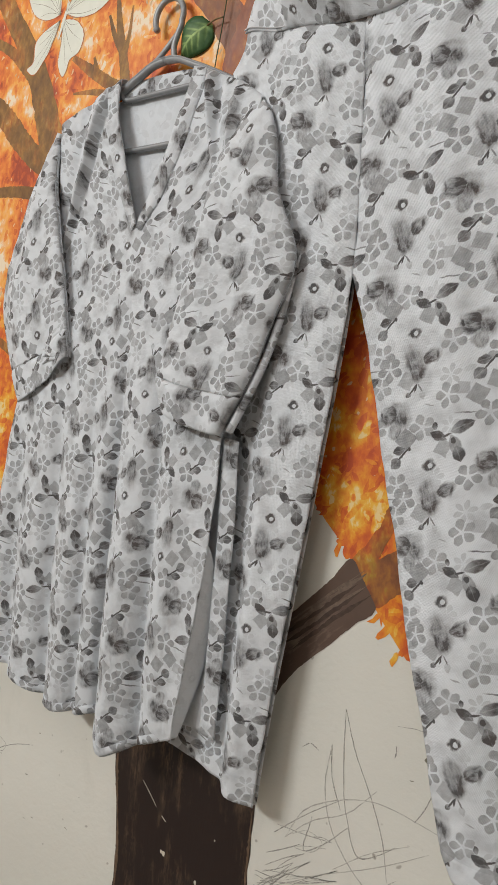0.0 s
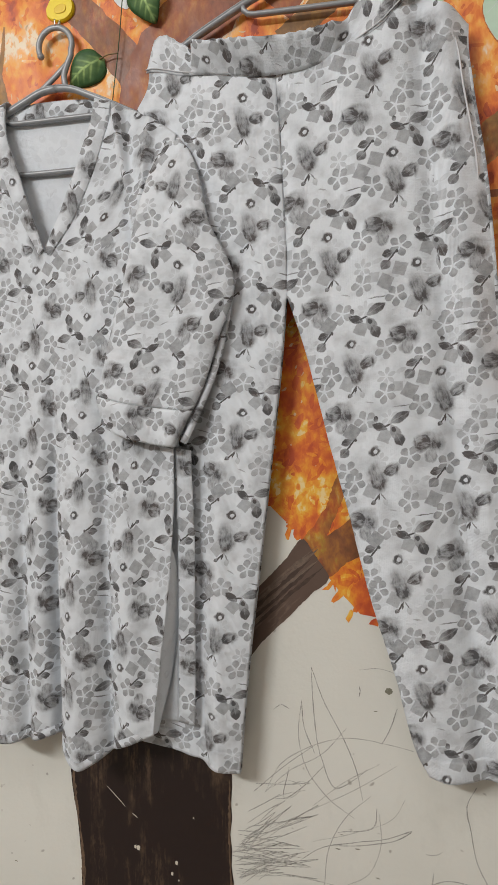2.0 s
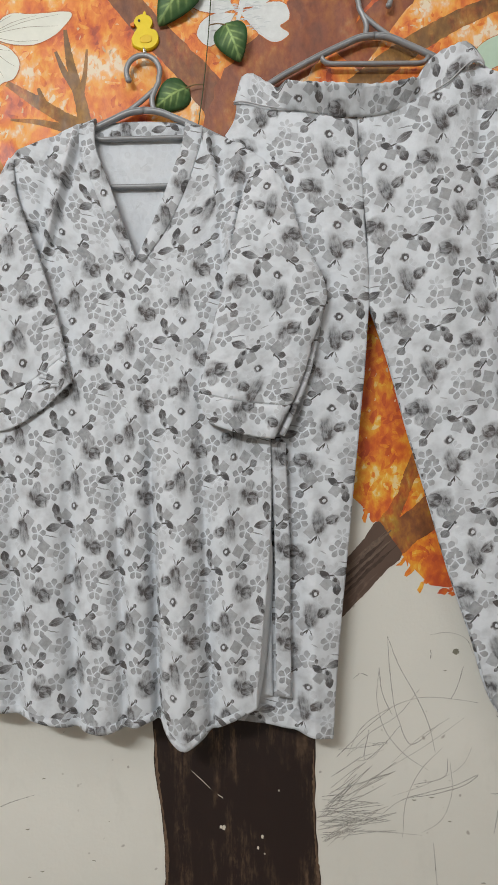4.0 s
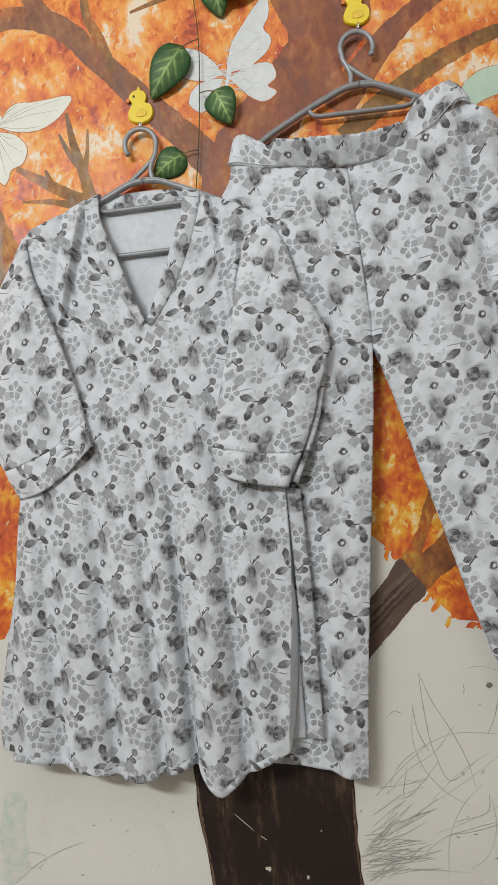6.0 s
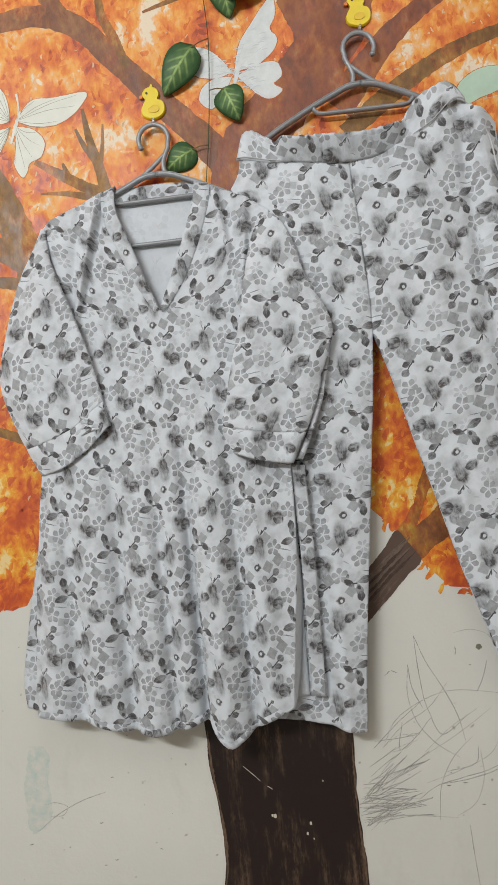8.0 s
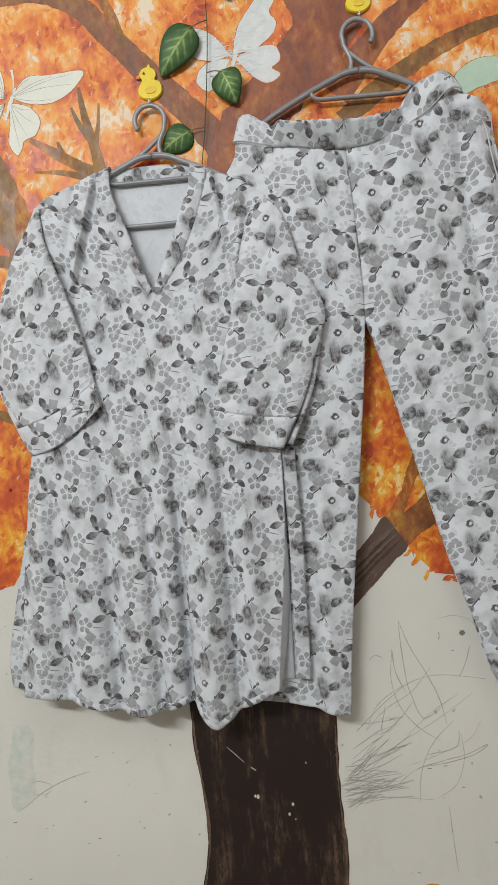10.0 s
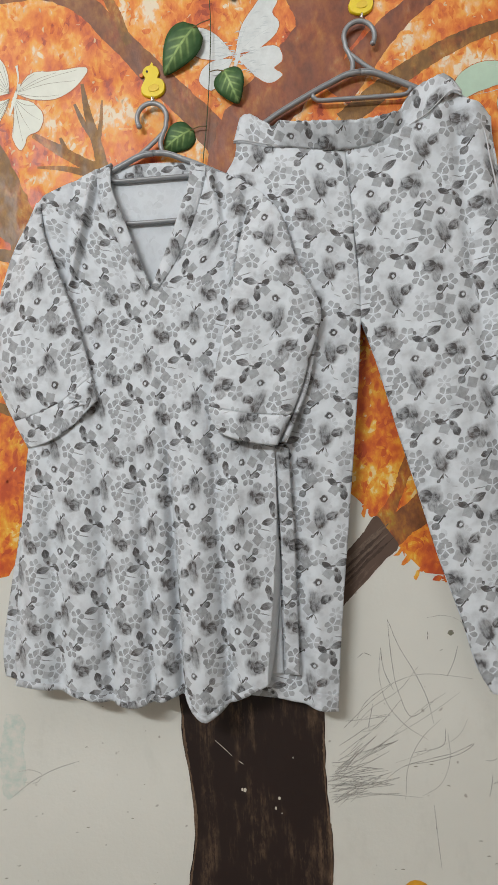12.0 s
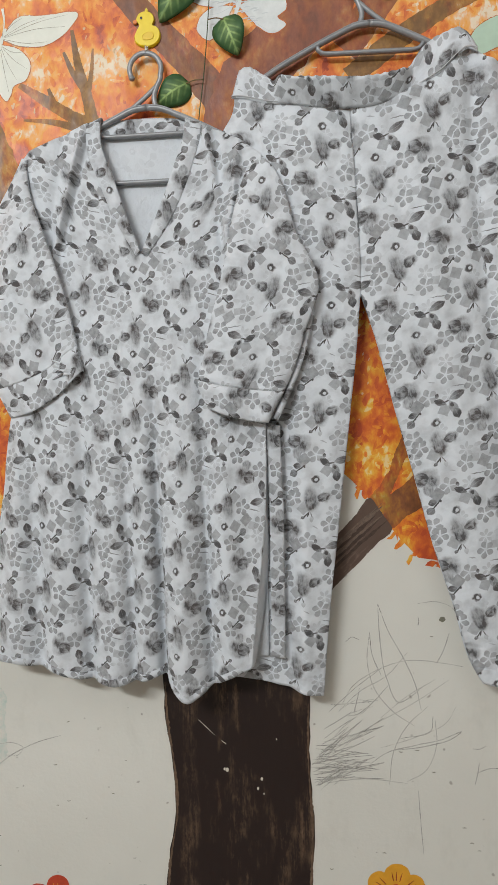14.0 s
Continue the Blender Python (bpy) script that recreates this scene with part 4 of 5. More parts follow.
# ---- artificial vine ----
def vine():
    v = thing("artificial_vine", "artificial vine with dark green plastic leaves", "plant", where=(0.12, 0, 1.6))
    o = np.array((0.12, 0, 1.6))
    cord = spline([(0.127, -0.004, 2.3), (0.126, -0.006, 1.95), (0.1245, -0.008, 1.861), (0.1275, -0.009, 1.783), (0.123, -0.009, 1.707), (0.1145, -0.008, 1.622), (0.107, -0.007, 1.568), (0.104, -0.006, 1.5)], 70)
    part("cord", tube(cord - o, 0.0007, 6), STRING, v, "thin dark green cord")
    # base, tip, width, how far it stands off, twist
    leaves = [((0.101, 1.768), (0.054, 1.706), 0.05, 0.016, 0.25), ((0.146, 1.7), (0.165, 1.655), 0.046, 0.018, -0.2), ((0.09, 1.62), (0.046, 1.594), 0.04, 0.008, 0.3), ((0.152, 1.862), (0.213, 1.84), 0.052, 0.02, 0.2), ((0.153, 1.865), (0.163, 1.812), 0.045, 0.014, -0.3)]
    forks = [(0.1275, 1.783), (0.1225, 1.705), (0.1145, 1.624), (0.126, 1.88), (0.126, 1.875)]
    for (bx, bz), (tx, tz), wd, off, twist in leaves:
        n, m = 13, 9
        base, tip = np.array((bx, bz)), np.array((tx, tz))
        ax = tip - base
        ln = np.linalg.norm(ax)
        ax /= ln
        cr = np.array((-ax[1], ax[0]))
        verts, uv = [], []
        for i in range(n):
            a = i / (n - 1)
            half = wd / 2 * (math.sin(math.pi * min(1, a * 1.0) ** 0.62) ** 0.75 if 0 < a < 1 else 0.02)
            for j in range(m):
                b = 2 * j / (m - 1) - 1
                q = base + ax * (a * ln - 0.1 * ln * (1 - a) ** 3 * abs(b)) + cr * half * b
                y = -off - 0.006 * math.sin(math.pi * a) + 0.005 * abs(b) + twist * half * b + 0.006 * a * a
                verts.append((q[0], y, q[1]))
                uv.append((half / (wd / 2) * b * 0.5, a))
        ob = part("leaf", (np.array(verts) - o, grid(m, n)), LEAF, v, "glossy dark green leaf with pale veins", uv=uv)
        thick(ob, 0.0006)
    for (bx, bz), (fx, fz), (_, _, _, off, _) in zip([l[0] for l in leaves], forks, leaves):
        stalk = spline([(fx, -0.009, fz), ((fx + bx) / 2, -(0.009 + off) / 2, (fz + bz) / 2 + 0.002), (bx, -off, bz)], 8)
        part("stalk", tube(stalk - o, 0.0009, 6), TWIG, v)


vine()


# ---- the tunic ----
TIP = 1.381


def bumps(x, z, seed, amp, size):
    """Small soft wrinkles of the cloth."""
    a = np.sin(x / size * 6.1 + 1.7 * seed + 2.0 * np.sin(z / size * 2.3 + seed)) * np.sin(z / size * 3.7 - seed + 1.3 * np.sin(x / size * 2.9))
    b = np.sin(x / size * 13.0 - 2.1 * seed + np.sin(z / size * 7.0)) * np.sin(z / size * 9.0 + 2.7 * seed)
    return amp * (a + 0.4 * b)


def ridge(d, w):
    return np.exp(-((d / w) ** 2))


def step(t):
    t = np.clip(t, 0, 1)
    return t * t * (3 - 2 * t)


def tunic_front_y(x, z):
    """How the front of the tunic stands off the wall."""
    low = step((1.36 - z) / 0.5)
    y = 0.030 + 0.016 * low + 0.012 * step((1.42 - z) / 0.2)
    # hanging folds, wider apart and deeper towards the hem
    for cx, lean, w, a in ((-0.165, 0.05, 0.024, 0.006), (-0.095, 0.02, 0.022, 0.009), (-0.018, 0.0, 0.02, 0.011), (0.028, -0.01, 0.013, 0.008), (0.086, -0.02, 0.026, 0.023), (0.15, -0.03, 0.02, 0.012)):
        y = y + a * low * ridge(x - cx - lean * (z - 0.76), w)
    for cx, w, a in ((-0.055, 0.009, 0.011), (0.052, 0.006, 0.016), (-0.13, 0.012, 0.009), (0.008, 0.007, 0.008), (0.12, 0.007, 0.010)):
        y = y - 1.35 * a * low * ridge(x - cx + 0.03 * (z - 0.76), w)
    # pleats from the shoulders
    top = step((z - 1.3) / 0.14) * step((1.58 - z) / 0.05)
    for x0, z0, x1, z1, w, a in ((-0.055, 1.555, -0.1, 1.38, 0.005, 0.008), (-0.046, 1.555, -0.088, 1.4, 0.005, -0.006), (-0.085, 1.545, -0.105, 1.42, 0.008, -0.005), (0.118, 1.55, 0.15, 1.38, 0.005, 0.009), (0.13, 1.545, 0.14, 1.4, 0.006, -0.006), (0.165, 1.535, 0.15, 1.4, 0.006, 0.007)):
        line = x0 + (x1 - x0) * (z - z0) / (z1 - z0)
        y = y + 1.2 * a * top * ridge(x - line, w)
    y = y + bumps(x, z, 1.0, 0.0012, 0.09)
    y = y - 0.006 * step((z - 1.5) / 0.07)
    return -y


def sheet(name, X, Y, Z, mats, parent, j0, u0, flip=False, depth=0.0011, inside=True, label="", uv=None):
    nv, nu = X.shape
    # the first material faces the room, or outwards on a tube
    a, d = nv // 2, nu // 4
    p = [np.array((X[i, j], Y[i, j], Z[i, j])) for i, j in ((a, d), (a, d + 1), (min(a + 1, nv - 1), d))]
    if np.cross(p[1] - p[0], p[2] - p[0])[1] > 0:
        X, Y, Z = X[:, ::-1], Y[:, ::-1], Z[:, ::-1]
        j0 = nu - 1 - j0
        uv = uv if uv is None else np.asarray(uv).reshape(nv, nu, 2)[:, ::-1].reshape(-1, 2)
    verts = np.stack([X.ravel(), Y.ravel(), Z.ravel()], 1) - np.array(parent.location)
    ob = part(name, (verts, grid(nu, nv)), mats, parent, label, uv=cloth_uv(X, Y, Z, j0, u0, flip) if uv is None else uv)
    return thick(ob, depth, inside) if depth else ob


tunic = thing("floral_tunic", "white cotton tunic with grey floral print on hanger", "tunic", where=(0.03, -0.03, 1.57))

SIDE_L = [(0.74, -0.192), (0.8, -0.1955), (0.832, -0.198), (0.9, -0.193), (0.962, -0.189), (1.022, -0.1833), (1.142, -0.17), (1.25, -0.15), (1.35, -0.135), (1.45, -0.14), (1.53, -0.146)]
SIDE_R = [(0.74, 0.176), (0.79, 0.177), (0.89, 0.186), (1.006, 0.197), (1.13, 0.199), (1.25, 0.19), (1.35, 0.178), (1.45, 0.188), (1.53, 0.2)]
HEM = [(-0.2115, 0.8039), (-0.1487, 0.7941), (-0.0889, 0.7804), (-0.03, 0.7676), (0.02, 0.7745), (0.0553, 0.7774), (0.0691, 0.7598), (0.0857, 0.7509), (0.1024, 0.7578), (0.1279, 0.7735), (0.1779, 0.797)]
V_LEFT = [(TIP, 0.025), (1.43, 0.007), (1.484, -0.011), (1.54, -0.030), (1.571, -0.030)]
V_RIGHT = [(TIP, 0.025), (1.43, 0.046), (1.488, 0.069), (1.537, 0.086), (1.571, 0.091)]


def tunic_half(side, nu=80, low=190, high=56, over=6):
    s = np.linspace(0, 1, nu)[None, :]
    v = np.linspace(0, 1, low)[:, None]
    w = np.linspace(0, 1, high)[1:, None]
    if side < 0:
        top = 1.522 + 0.05 * s**0.9
        xb = -0.209 + (0.024 + 0.209) * s
    else:
        top = 1.557 + 0.009 * (1 - s) ** 5 - 0.046 * s**1.8
        xb = 0.024 + (0.177 - 0.024) * s
    hem = curve(HEM, xb)
    Z = np.concatenate([hem + (TIP - hem) * v, TIP + (top - TIP) * w], 0)
    mid = np.where(Z > TIP, curve(V_LEFT if side < 0 else V_RIGHT, Z), 0.024)
    X = curve(SIDE_L, Z) * (1 - s) + mid * s if side < 0 else mid * (1 - s) + curve(SIDE_R, Z) * s
    Y = tunic_front_y(X, Z)
    if side > 0:
        # the slit edge stands away from the wall
        Y = Y - 0.004 * step((s - 0.8) / 0.2) * step((1.0 - Z) / 0.2)
    else:
        Y = Y + 0.01 * step((0.12 - s) / 0.12)
    f = np.linspace(0, 1, over + 1)[1:, None]
    X = np.concatenate([X, np.repeat(X[-1:], over, 0)], 0)
    Z = np.concatenate([Z, Z[-1:] + 0.003 * np.sin(np.pi * f)], 0)
    Y = np.concatenate([Y, Y[-1:] * (1 - f) - 0.005 * f], 0)
    return X, Y, Z


AX = 0.034
TUNIC_SPRIG = np.array((0.0006 * 1.08 - CELL_W, 0.9743 + CELL_H / 2))
verts, faces, uvs = [], [], []
for side in (-1, 1):
    X, Y, Z = tunic_half(side)
    nv, nu = X.shape
    k = len(verts)
    verts += list(np.stack([X.ravel(), Y.ravel(), Z.ravel()], 1) - np.array(tunic.location))
    faces += [tuple(i + k for i in f) for f in grid(nu, nv)]
    uvs += list(cloth_uv(X, Y, Z, nu - 1 if side < 0 else 0, 0.024 * 1.08, stretch=1.08, give=0.4) - TUNIC_SPRIG)
front = part("front_panel", (verts, faces), [COTTON, LINING], tunic, uv=uvs)
bm = bmesh.new()
bm.from_mesh(front.data)
bmesh.ops.remove_doubles(bm, verts=bm.verts, dist=0.00002)
bm.to_mesh(front.data)
bm.free()
thick(front, 0.0011, True)

# hem fold along the lower edge
xs = np.linspace(-0.194, 0.174, 160)
hz = curve(HEM, xs)
for y0, w, nm in ((0.0012, 0.011, "hem_fold"),):
    a = np.stack([xs, tunic_front_y(xs, hz + w) - y0, hz + w], 1)
    b = np.stack([xs, tunic_front_y(xs, hz) - y0 - 0.0012, hz + 0.002], 1)
    c = np.stack([xs, tunic_front_y(xs, hz) + 0.003, hz - 0.001], 1)
    X, Y, Z = (np.stack([c[:, k], b[:, k], a[:, k]], 0) for k in range(3))
    sheet(nm, X, Y, Z, [COTTON, LINING], tunic, 0, -0.22 + AX)

# back panel: close to the wall, wider than the front below the slits
nu, nv = 90, 200
s, v = np.linspace(0, 1, nu)[None, :], np.linspace(0, 1, nv)[:, None]
left = [(0.79, -0.225), (0.832, -0.229), (0.95, -0.21), (1.15, -0.168), (1.35, -0.13), (1.53, -0.14)]
right = [(0.79, 0.199), (0.93, 0.199), (1.054, 0.2), (1.137, 0.2), (1.3, 0.19), (1.53, 0.196)]
top = 1.515 + 0.045 * np.sin(np.pi * s) ** 0.8
hem = 0.812 - 0.008 * step((s - 0.7) / 0.2) - 0.01 * np.sin(np.pi * s) - 0.012 * step((0.16 - s) / 0.16)
Z = hem + (top - hem) * v
X = curve(left, Z) * (1 - s) + curve(right, Z) * s
Y = -0.0075 - 0.006 * step((1.2 - Z) / 0.4) * (0.5 + 0.5 * np.sin(X * 60)) + bumps(X, Z, 3.0, 0.0008, 0.08)
Y = Y - 0.025 * step((X - 0.06) / 0.08) * step((1.5 - Z) / 0.2) - 0.004 * step((0.1 - s) / 0.1) * step((1.25 - Z) / 0.2)
back_uv = cloth_uv(X, Y, Z, 0, 0.1)
sheet("back_panel", X, Y, Z, [LINING, COTTON], tunic, 0, 0.1, inside=True, uv=back_uv)
# hanging edge of the back below the slit, its printed side turned out
z = np.linspace(0.808, 1.14, 60)[:, None]
k = np.linspace(0, 1, 8)[None, :]
X = (0.203 + 0.02 * k) + 0.0 * z - 0.004 * step((z - 1.0) / 0.14)
Y = -0.045 + 0.003 * k**2 - 0.001 * np.sin(z * 40) * k
Z = z + 0.0 * k - 0.004 * k
sheet("back_flap", X, Y, Z, [COTTON, LINING], tunic, 0, 0.26, depth=0.0006)
# the back's other edge, turned out beside the front
z = np.linspace(0.802, 1.03, 50)[:, None]
outer = curve([(0.79, -0.227), (0.832, -0.2305), (0.95, -0.2115), (1.03, -0.196)], z)
X = outer * (1 - k) + (outer + 0.04) * k
Y = -0.014 - 0.006 * k - 0.0015 * np.sin(z * 55) * (1 - k)
Z = z - 0.008 * k
sheet("back_flap", X, Y, Z, [COTTON, LINING], tunic, 0, -0.26, depth=0.0006)
# pale facing turned in along the open slit
z = np.linspace(0.797, 1.02, 60)[:, None]
k = np.linspace(0, 1, 8)[None, :]
w = np.clip(np.sin(np.pi * np.clip((z - 0.785) / 0.235, 0, 1)), 0, 1) ** 0.7
x0 = curve(SIDE_R, z)
y0 = tunic_front_y(x0, z) - 0.004 * step((1.0 - z) / 0.2)
X = x0 + 0.011 * w * k - 0.001
Y = y0 + 0.024 * w * k**1.2 + 0.001
Z = z + 0.0 * k
sheet("slit_facing", X, Y, Z, [LINING, LINING], tunic, 0, 0.0, label="plain white facing inside the side slit")

# neck bands
def band(path, inner, name, lift, flip=False):
    """A flat facing along the neck; path and inner are rows of (x, z)."""
    p, q = spline(path, 50), spline(inner, 50)
    rows = [p * (1 - k) + q * k for k in (0.0, 0.04, 0.5, 0.96, 1.0)]
    X = np.stack([r[:, 0] for r in rows], 0)
    Z = np.stack([r[:, 1] for r in rows], 0)
    up = np.array([0.0, 1, 1, 1, 0.0])[:, None]
    Y = tunic_front_y(X, Z) - lift * up
    uv = np.stack([X.ravel() + 0.031, Z.ravel() * (-1 if flip else 1)], 1)
    return sheet(name, X, Y, Z, [COTTON, LINING], tunic, 0, 0, uv=uv, depth=0.0008)


band([(0.025, TIP), (0.046, 1.43), (0.069, 1.488), (0.086, 1.537), (0.0905, 1.563)], [(0.034, TIP - 0.005), (0.07, 1.43), (0.096, 1.488), (0.111, 1.537), (0.114, 1.559)], "neck_band", 0.0022)
band([(0.025, TIP), (0.007, 1.43), (-0.011, 1.484), (-0.030, 1.54), (-0.030, 1.571)], [(0.018, TIP - 0.004), (-0.012, 1.43), (-0.034, 1.484), (-0.052, 1.535), (-0.05, 1.56)], "neck_band", 0.0016)
# band round the back of the neck, above the loop bar of the hanger
xs = np.linspace(-0.035, 0.092, 40)
Z = np.stack([1.548 + 0.0 * xs, 1.552 + 0 * xs, 1.566 + 0.004 * np.sin((xs + 0.035) * 24), 1.57 + 0.004 * np.sin((xs + 0.035) * 24)], 0)
X = np.stack([xs] * 4, 0)
Y = np.stack([-0.009 + 0 * xs, -0.0105 + 0 * xs, -0.0105 + 0 * xs, -0.009 + 0 * xs], 0)
sheet("back_neck_band", X, Y, Z, [COTTON, LINING], tunic, 0, 0.05, label="printed band round the back neck")
def sleeve(name, outer, inner, depths, mids, flip, seed, cuff_at, bow, lean, nu=72, nv=120):
    """A flattened tube between two edges, outer and inner, as (x, z) from shoulder to wrist, with a cuff as its last piece."""
    o, q = spline(outer, nv), spline(inner, nv)
    w = np.linspace(0, 2 * math.pi, nu)[None, :]
    tt = np.linspace(0, 1, nv)
    d = np.interp(tt, np.linspace(0, 1, len(depths)), depths)[:, None]
    ym = np.interp(tt, np.linspace(0, 1, len(mids)), mids)[:, None]
    c, sn = np.cos(w), np.sin(w)
    c = np.sign(c) * np.abs(c) ** 0.8
    k = (1 - c) / 2
    X = o[:, :1] * (1 - k) + q[:, :1] * k
    Z = o[:, 1:] * (1 - k) + q[:, 1:] * k
    Z = Z - bow * np.sin(np.pi * k) * step((tt[:, None] - 0.5) / 0.5)
    Y = -ym - lean * (k - 0.5) * step(tt[:, None] / 0.3) - d * np.sign(sn) * np.abs(sn) ** 0.7
    half = np.linalg.norm(o - q, axis=1)[:, None] / 2
    front = np.clip(sn, 0, 1)
    t2 = tt[:, None]
    Y = Y - front * (bumps(X, Z, seed, 0.0022, 0.11) + bumps(X + Z, Z - X, seed + 2, 0.0013, 0.05))
    # long soft folds from the shoulder to the wrist
    Y = Y - front * 0.003 * np.sin(k * 9 + 3 * t2 + seed) * step(t2 / 0.3)
    U = (k - 0.5) * 2 * half * np.sign(sn + 1e-9)
    L = np.r_[0, np.cumsum(np.linalg.norm(np.diff((o + q) / 2, axis=0), axis=1))][:, None]
    return X, Y, Z, U + 0.0 * L, -L + 0.0 * U


def make_sleeve(outer, inner, depths, mids, flip, seed, cut, uoff, label, bow=0.004, lean=0.0):
    X, Y, Z, U, V = sleeve("sleeve", outer, inner, depths, mids, flip, seed, cut, bow, lean)
    if flip:
        U, V = -U, -V
    # lay the print so that a sprig sits at the given place on the front
    h = X.shape[1] // 2
    at = np.unravel_index(np.argmin((X[:, :h] - uoff[0]) ** 2 + (Z[:, :h] - uoff[1]) ** 2), X[:, :h].shape)
    U, V = U - U[at], V - V[at]
    n = int(X.shape[0] * cut)
    uv = np.stack([U, V], -1)
    sl = sheet("sleeve", X[:n], Y[:n], Z[:n], [COTTON, LINING], tunic, 0, 0, uv=uv[:n].reshape(-1, 2), label=label)
    cx = slice(n - 1, X.shape[0])
    cuff_uv = uv[cx].reshape(-1, 2) + np.array((0.031, 0.02))
    Xc, Yc, Zc = X[cx].copy(), Y[cx].copy(), Z[cx].copy()
    m = Xc.shape[0]
    grow = np.linspace(0, 1, m)[:, None]
    Yc = Yc + np.where(np.sin(np.linspace(0, 2 * math.pi, X.shape[1]))[None, :] > 0, -0.0022, 0.002) * np.minimum(1, grow * 8)
    cuff = sheet("cuff", Xc, Yc, Zc, [COTTON, LINING], tunic, 0, 0, uv=cuff_uv, label="turned-up sleeve cuff")
    cuff.parent = sl
    return sl


make_sleeve(
    [(-0.146, 1.52), (-0.16, 1.49), (-0.18, 1.455), (-0.212, 1.358), (-0.224, 1.294), (-0.203, 1.22), (-0.17, 1.15)],
    [(-0.139, 1.518), (-0.134, 1.475), (-0.122, 1.44), (-0.1, 1.382), (-0.079, 1.316), (-0.064, 1.25), (-0.057, 1.216)],
    [0.004, 0.011, 0.013, 0.013, 0.013, 0.012, 0.012], [0.022, 0.028, 0.034, 0.039, 0.040, 0.041, 0.041], False, 2.0, 0.885, (-0.150, 1.341), "half sleeve with grey floral print", 0.014, 0.018)
make_sleeve(
    [(0.196, 1.512), (0.212, 1.494), (0.226, 1.466), (0.241, 1.408), (0.274, 1.326), (0.256, 1.268), (0.241, 1.219), (0.204, 1.141)],
    [(0.178, 1.5), (0.168, 1.47), (0.158, 1.43), (0.14, 1.34), (0.122, 1.27), (0.113, 1.225), (0.107, 1.195), (0.12, 1.162)],
    [0.004, 0.012, 0.014, 0.014, 0.014, 0.013, 0.012, 0.012], [0.026, 0.04, 0.05, 0.052, 0.052, 0.056, 0.058, 0.058], True, 5.0, 0.885, (0.195, 1.374), "half sleeve with grey floral print")
edge = spline([(0.272, -0.04, 1.335), (0.262, -0.044, 1.285), (0.247, -0.049, 1.225), (0.229, -0.053, 1.18), (0.213, -0.055, 1.146)], 30)
tb = tube(edge - np.array(tunic.location), np.interp(np.linspace(0, 1, 30), [0, 0.3, 1], [0.001, 0.004, 0.0045]), 10)
part("sleeve_edge", tb, COTTON, tunic, "doubled edge of the sleeve", uv=np.array(tb[0])[:, [0, 2]])
# gathered pleats where the first sleeve is drawn in at its cuff
for i, a in enumerate((-0.5, -0.2, 0.1, 0.4)):
    p = spline([(-0.062, -0.056, 1.213), (-0.072 - 0.012 * math.cos(a), -0.0585, 1.212 + 0.016 * math.sin(a + 0.5)), (-0.092 - 0.008 * math.cos(a), -0.0565, 1.208 + 0.034 * math.sin(a + 0.4))], 14)
    tb = tube(p - np.array(tunic.location), np.interp(np.linspace(0, 1, 14), [0, 0.4, 1], [0.0015, 0.003, 0.0008]), 8)
    part("pleat", tb, COTTON, tunic, uv=np.array(tb[0])[:, [0, 2]])

# ---- the trousers ----
trousers = thing("floral_trousers", "white cotton trousers with grey floral print on hanger", "trousers", where=(0.34, -0.03, 1.6))
CROTCH = 1.312
BAND_TOP = [(0.165, 1.63), (0.178, 1.634), (0.2, 1.622), (0.222, 1.606), (0.288, 1.596), (0.337, 1.594), (0.37, 1.598), (0.394, 1.608), (0.404, 1.626), (0.42, 1.644), (0.442, 1.655), (0.464, 1.66), (0.478, 1.648), (0.489, 1.632)]
BAND_LOW = [(0.14, 1.599), (0.161, 1.596), (0.219, 1.582), (0.271, 1.571), (0.319, 1.568), (0.373, 1.576), (0.434, 1.605), (0.481, 1.634), (0.495, 1.622), (0.51, 1.617), (0.53, 1.603)]
OUT_L = [(0.74, 0.13), (0.77, 0.13), (1.0, 0.12), (1.3, 0.12), (1.5, 0.132), (1.55, 0.141), (1.571, 0.15), (1.6, 0.159), (1.64, 0.17)]
OUT_R = [(0.74, 0.664), (0.775, 0.662), (0.9, 0.645), (1.1, 0.602), (1.251, 0.571), (1.348, 0.562), (1.45, 0.551), (1.538, 0.536), (1.6, 0.528), (1.66, 0.515)]
IN_L = [(0.74, 0.277), (0.773, 0.279), (0.894, 0.289), (1.014, 0.302), (1.146, 0.316), (1.243, 0.326), (CROTCH, 0.331)]
IN_R = [(0.74, 0.505), (0.768, 0.5), (0.793, 0.486), (0.878, 0.46), (0.969, 0.43), (1.066, 0.404), (1.148, 0.381), (1.278, 0.345), (CROTCH, 0.333)]
SEAM = [(CROTCH, 0.332), (1.38, 0.331), (1.461, 0.326), (1.572, 0.319), (1.66, 0.318)]


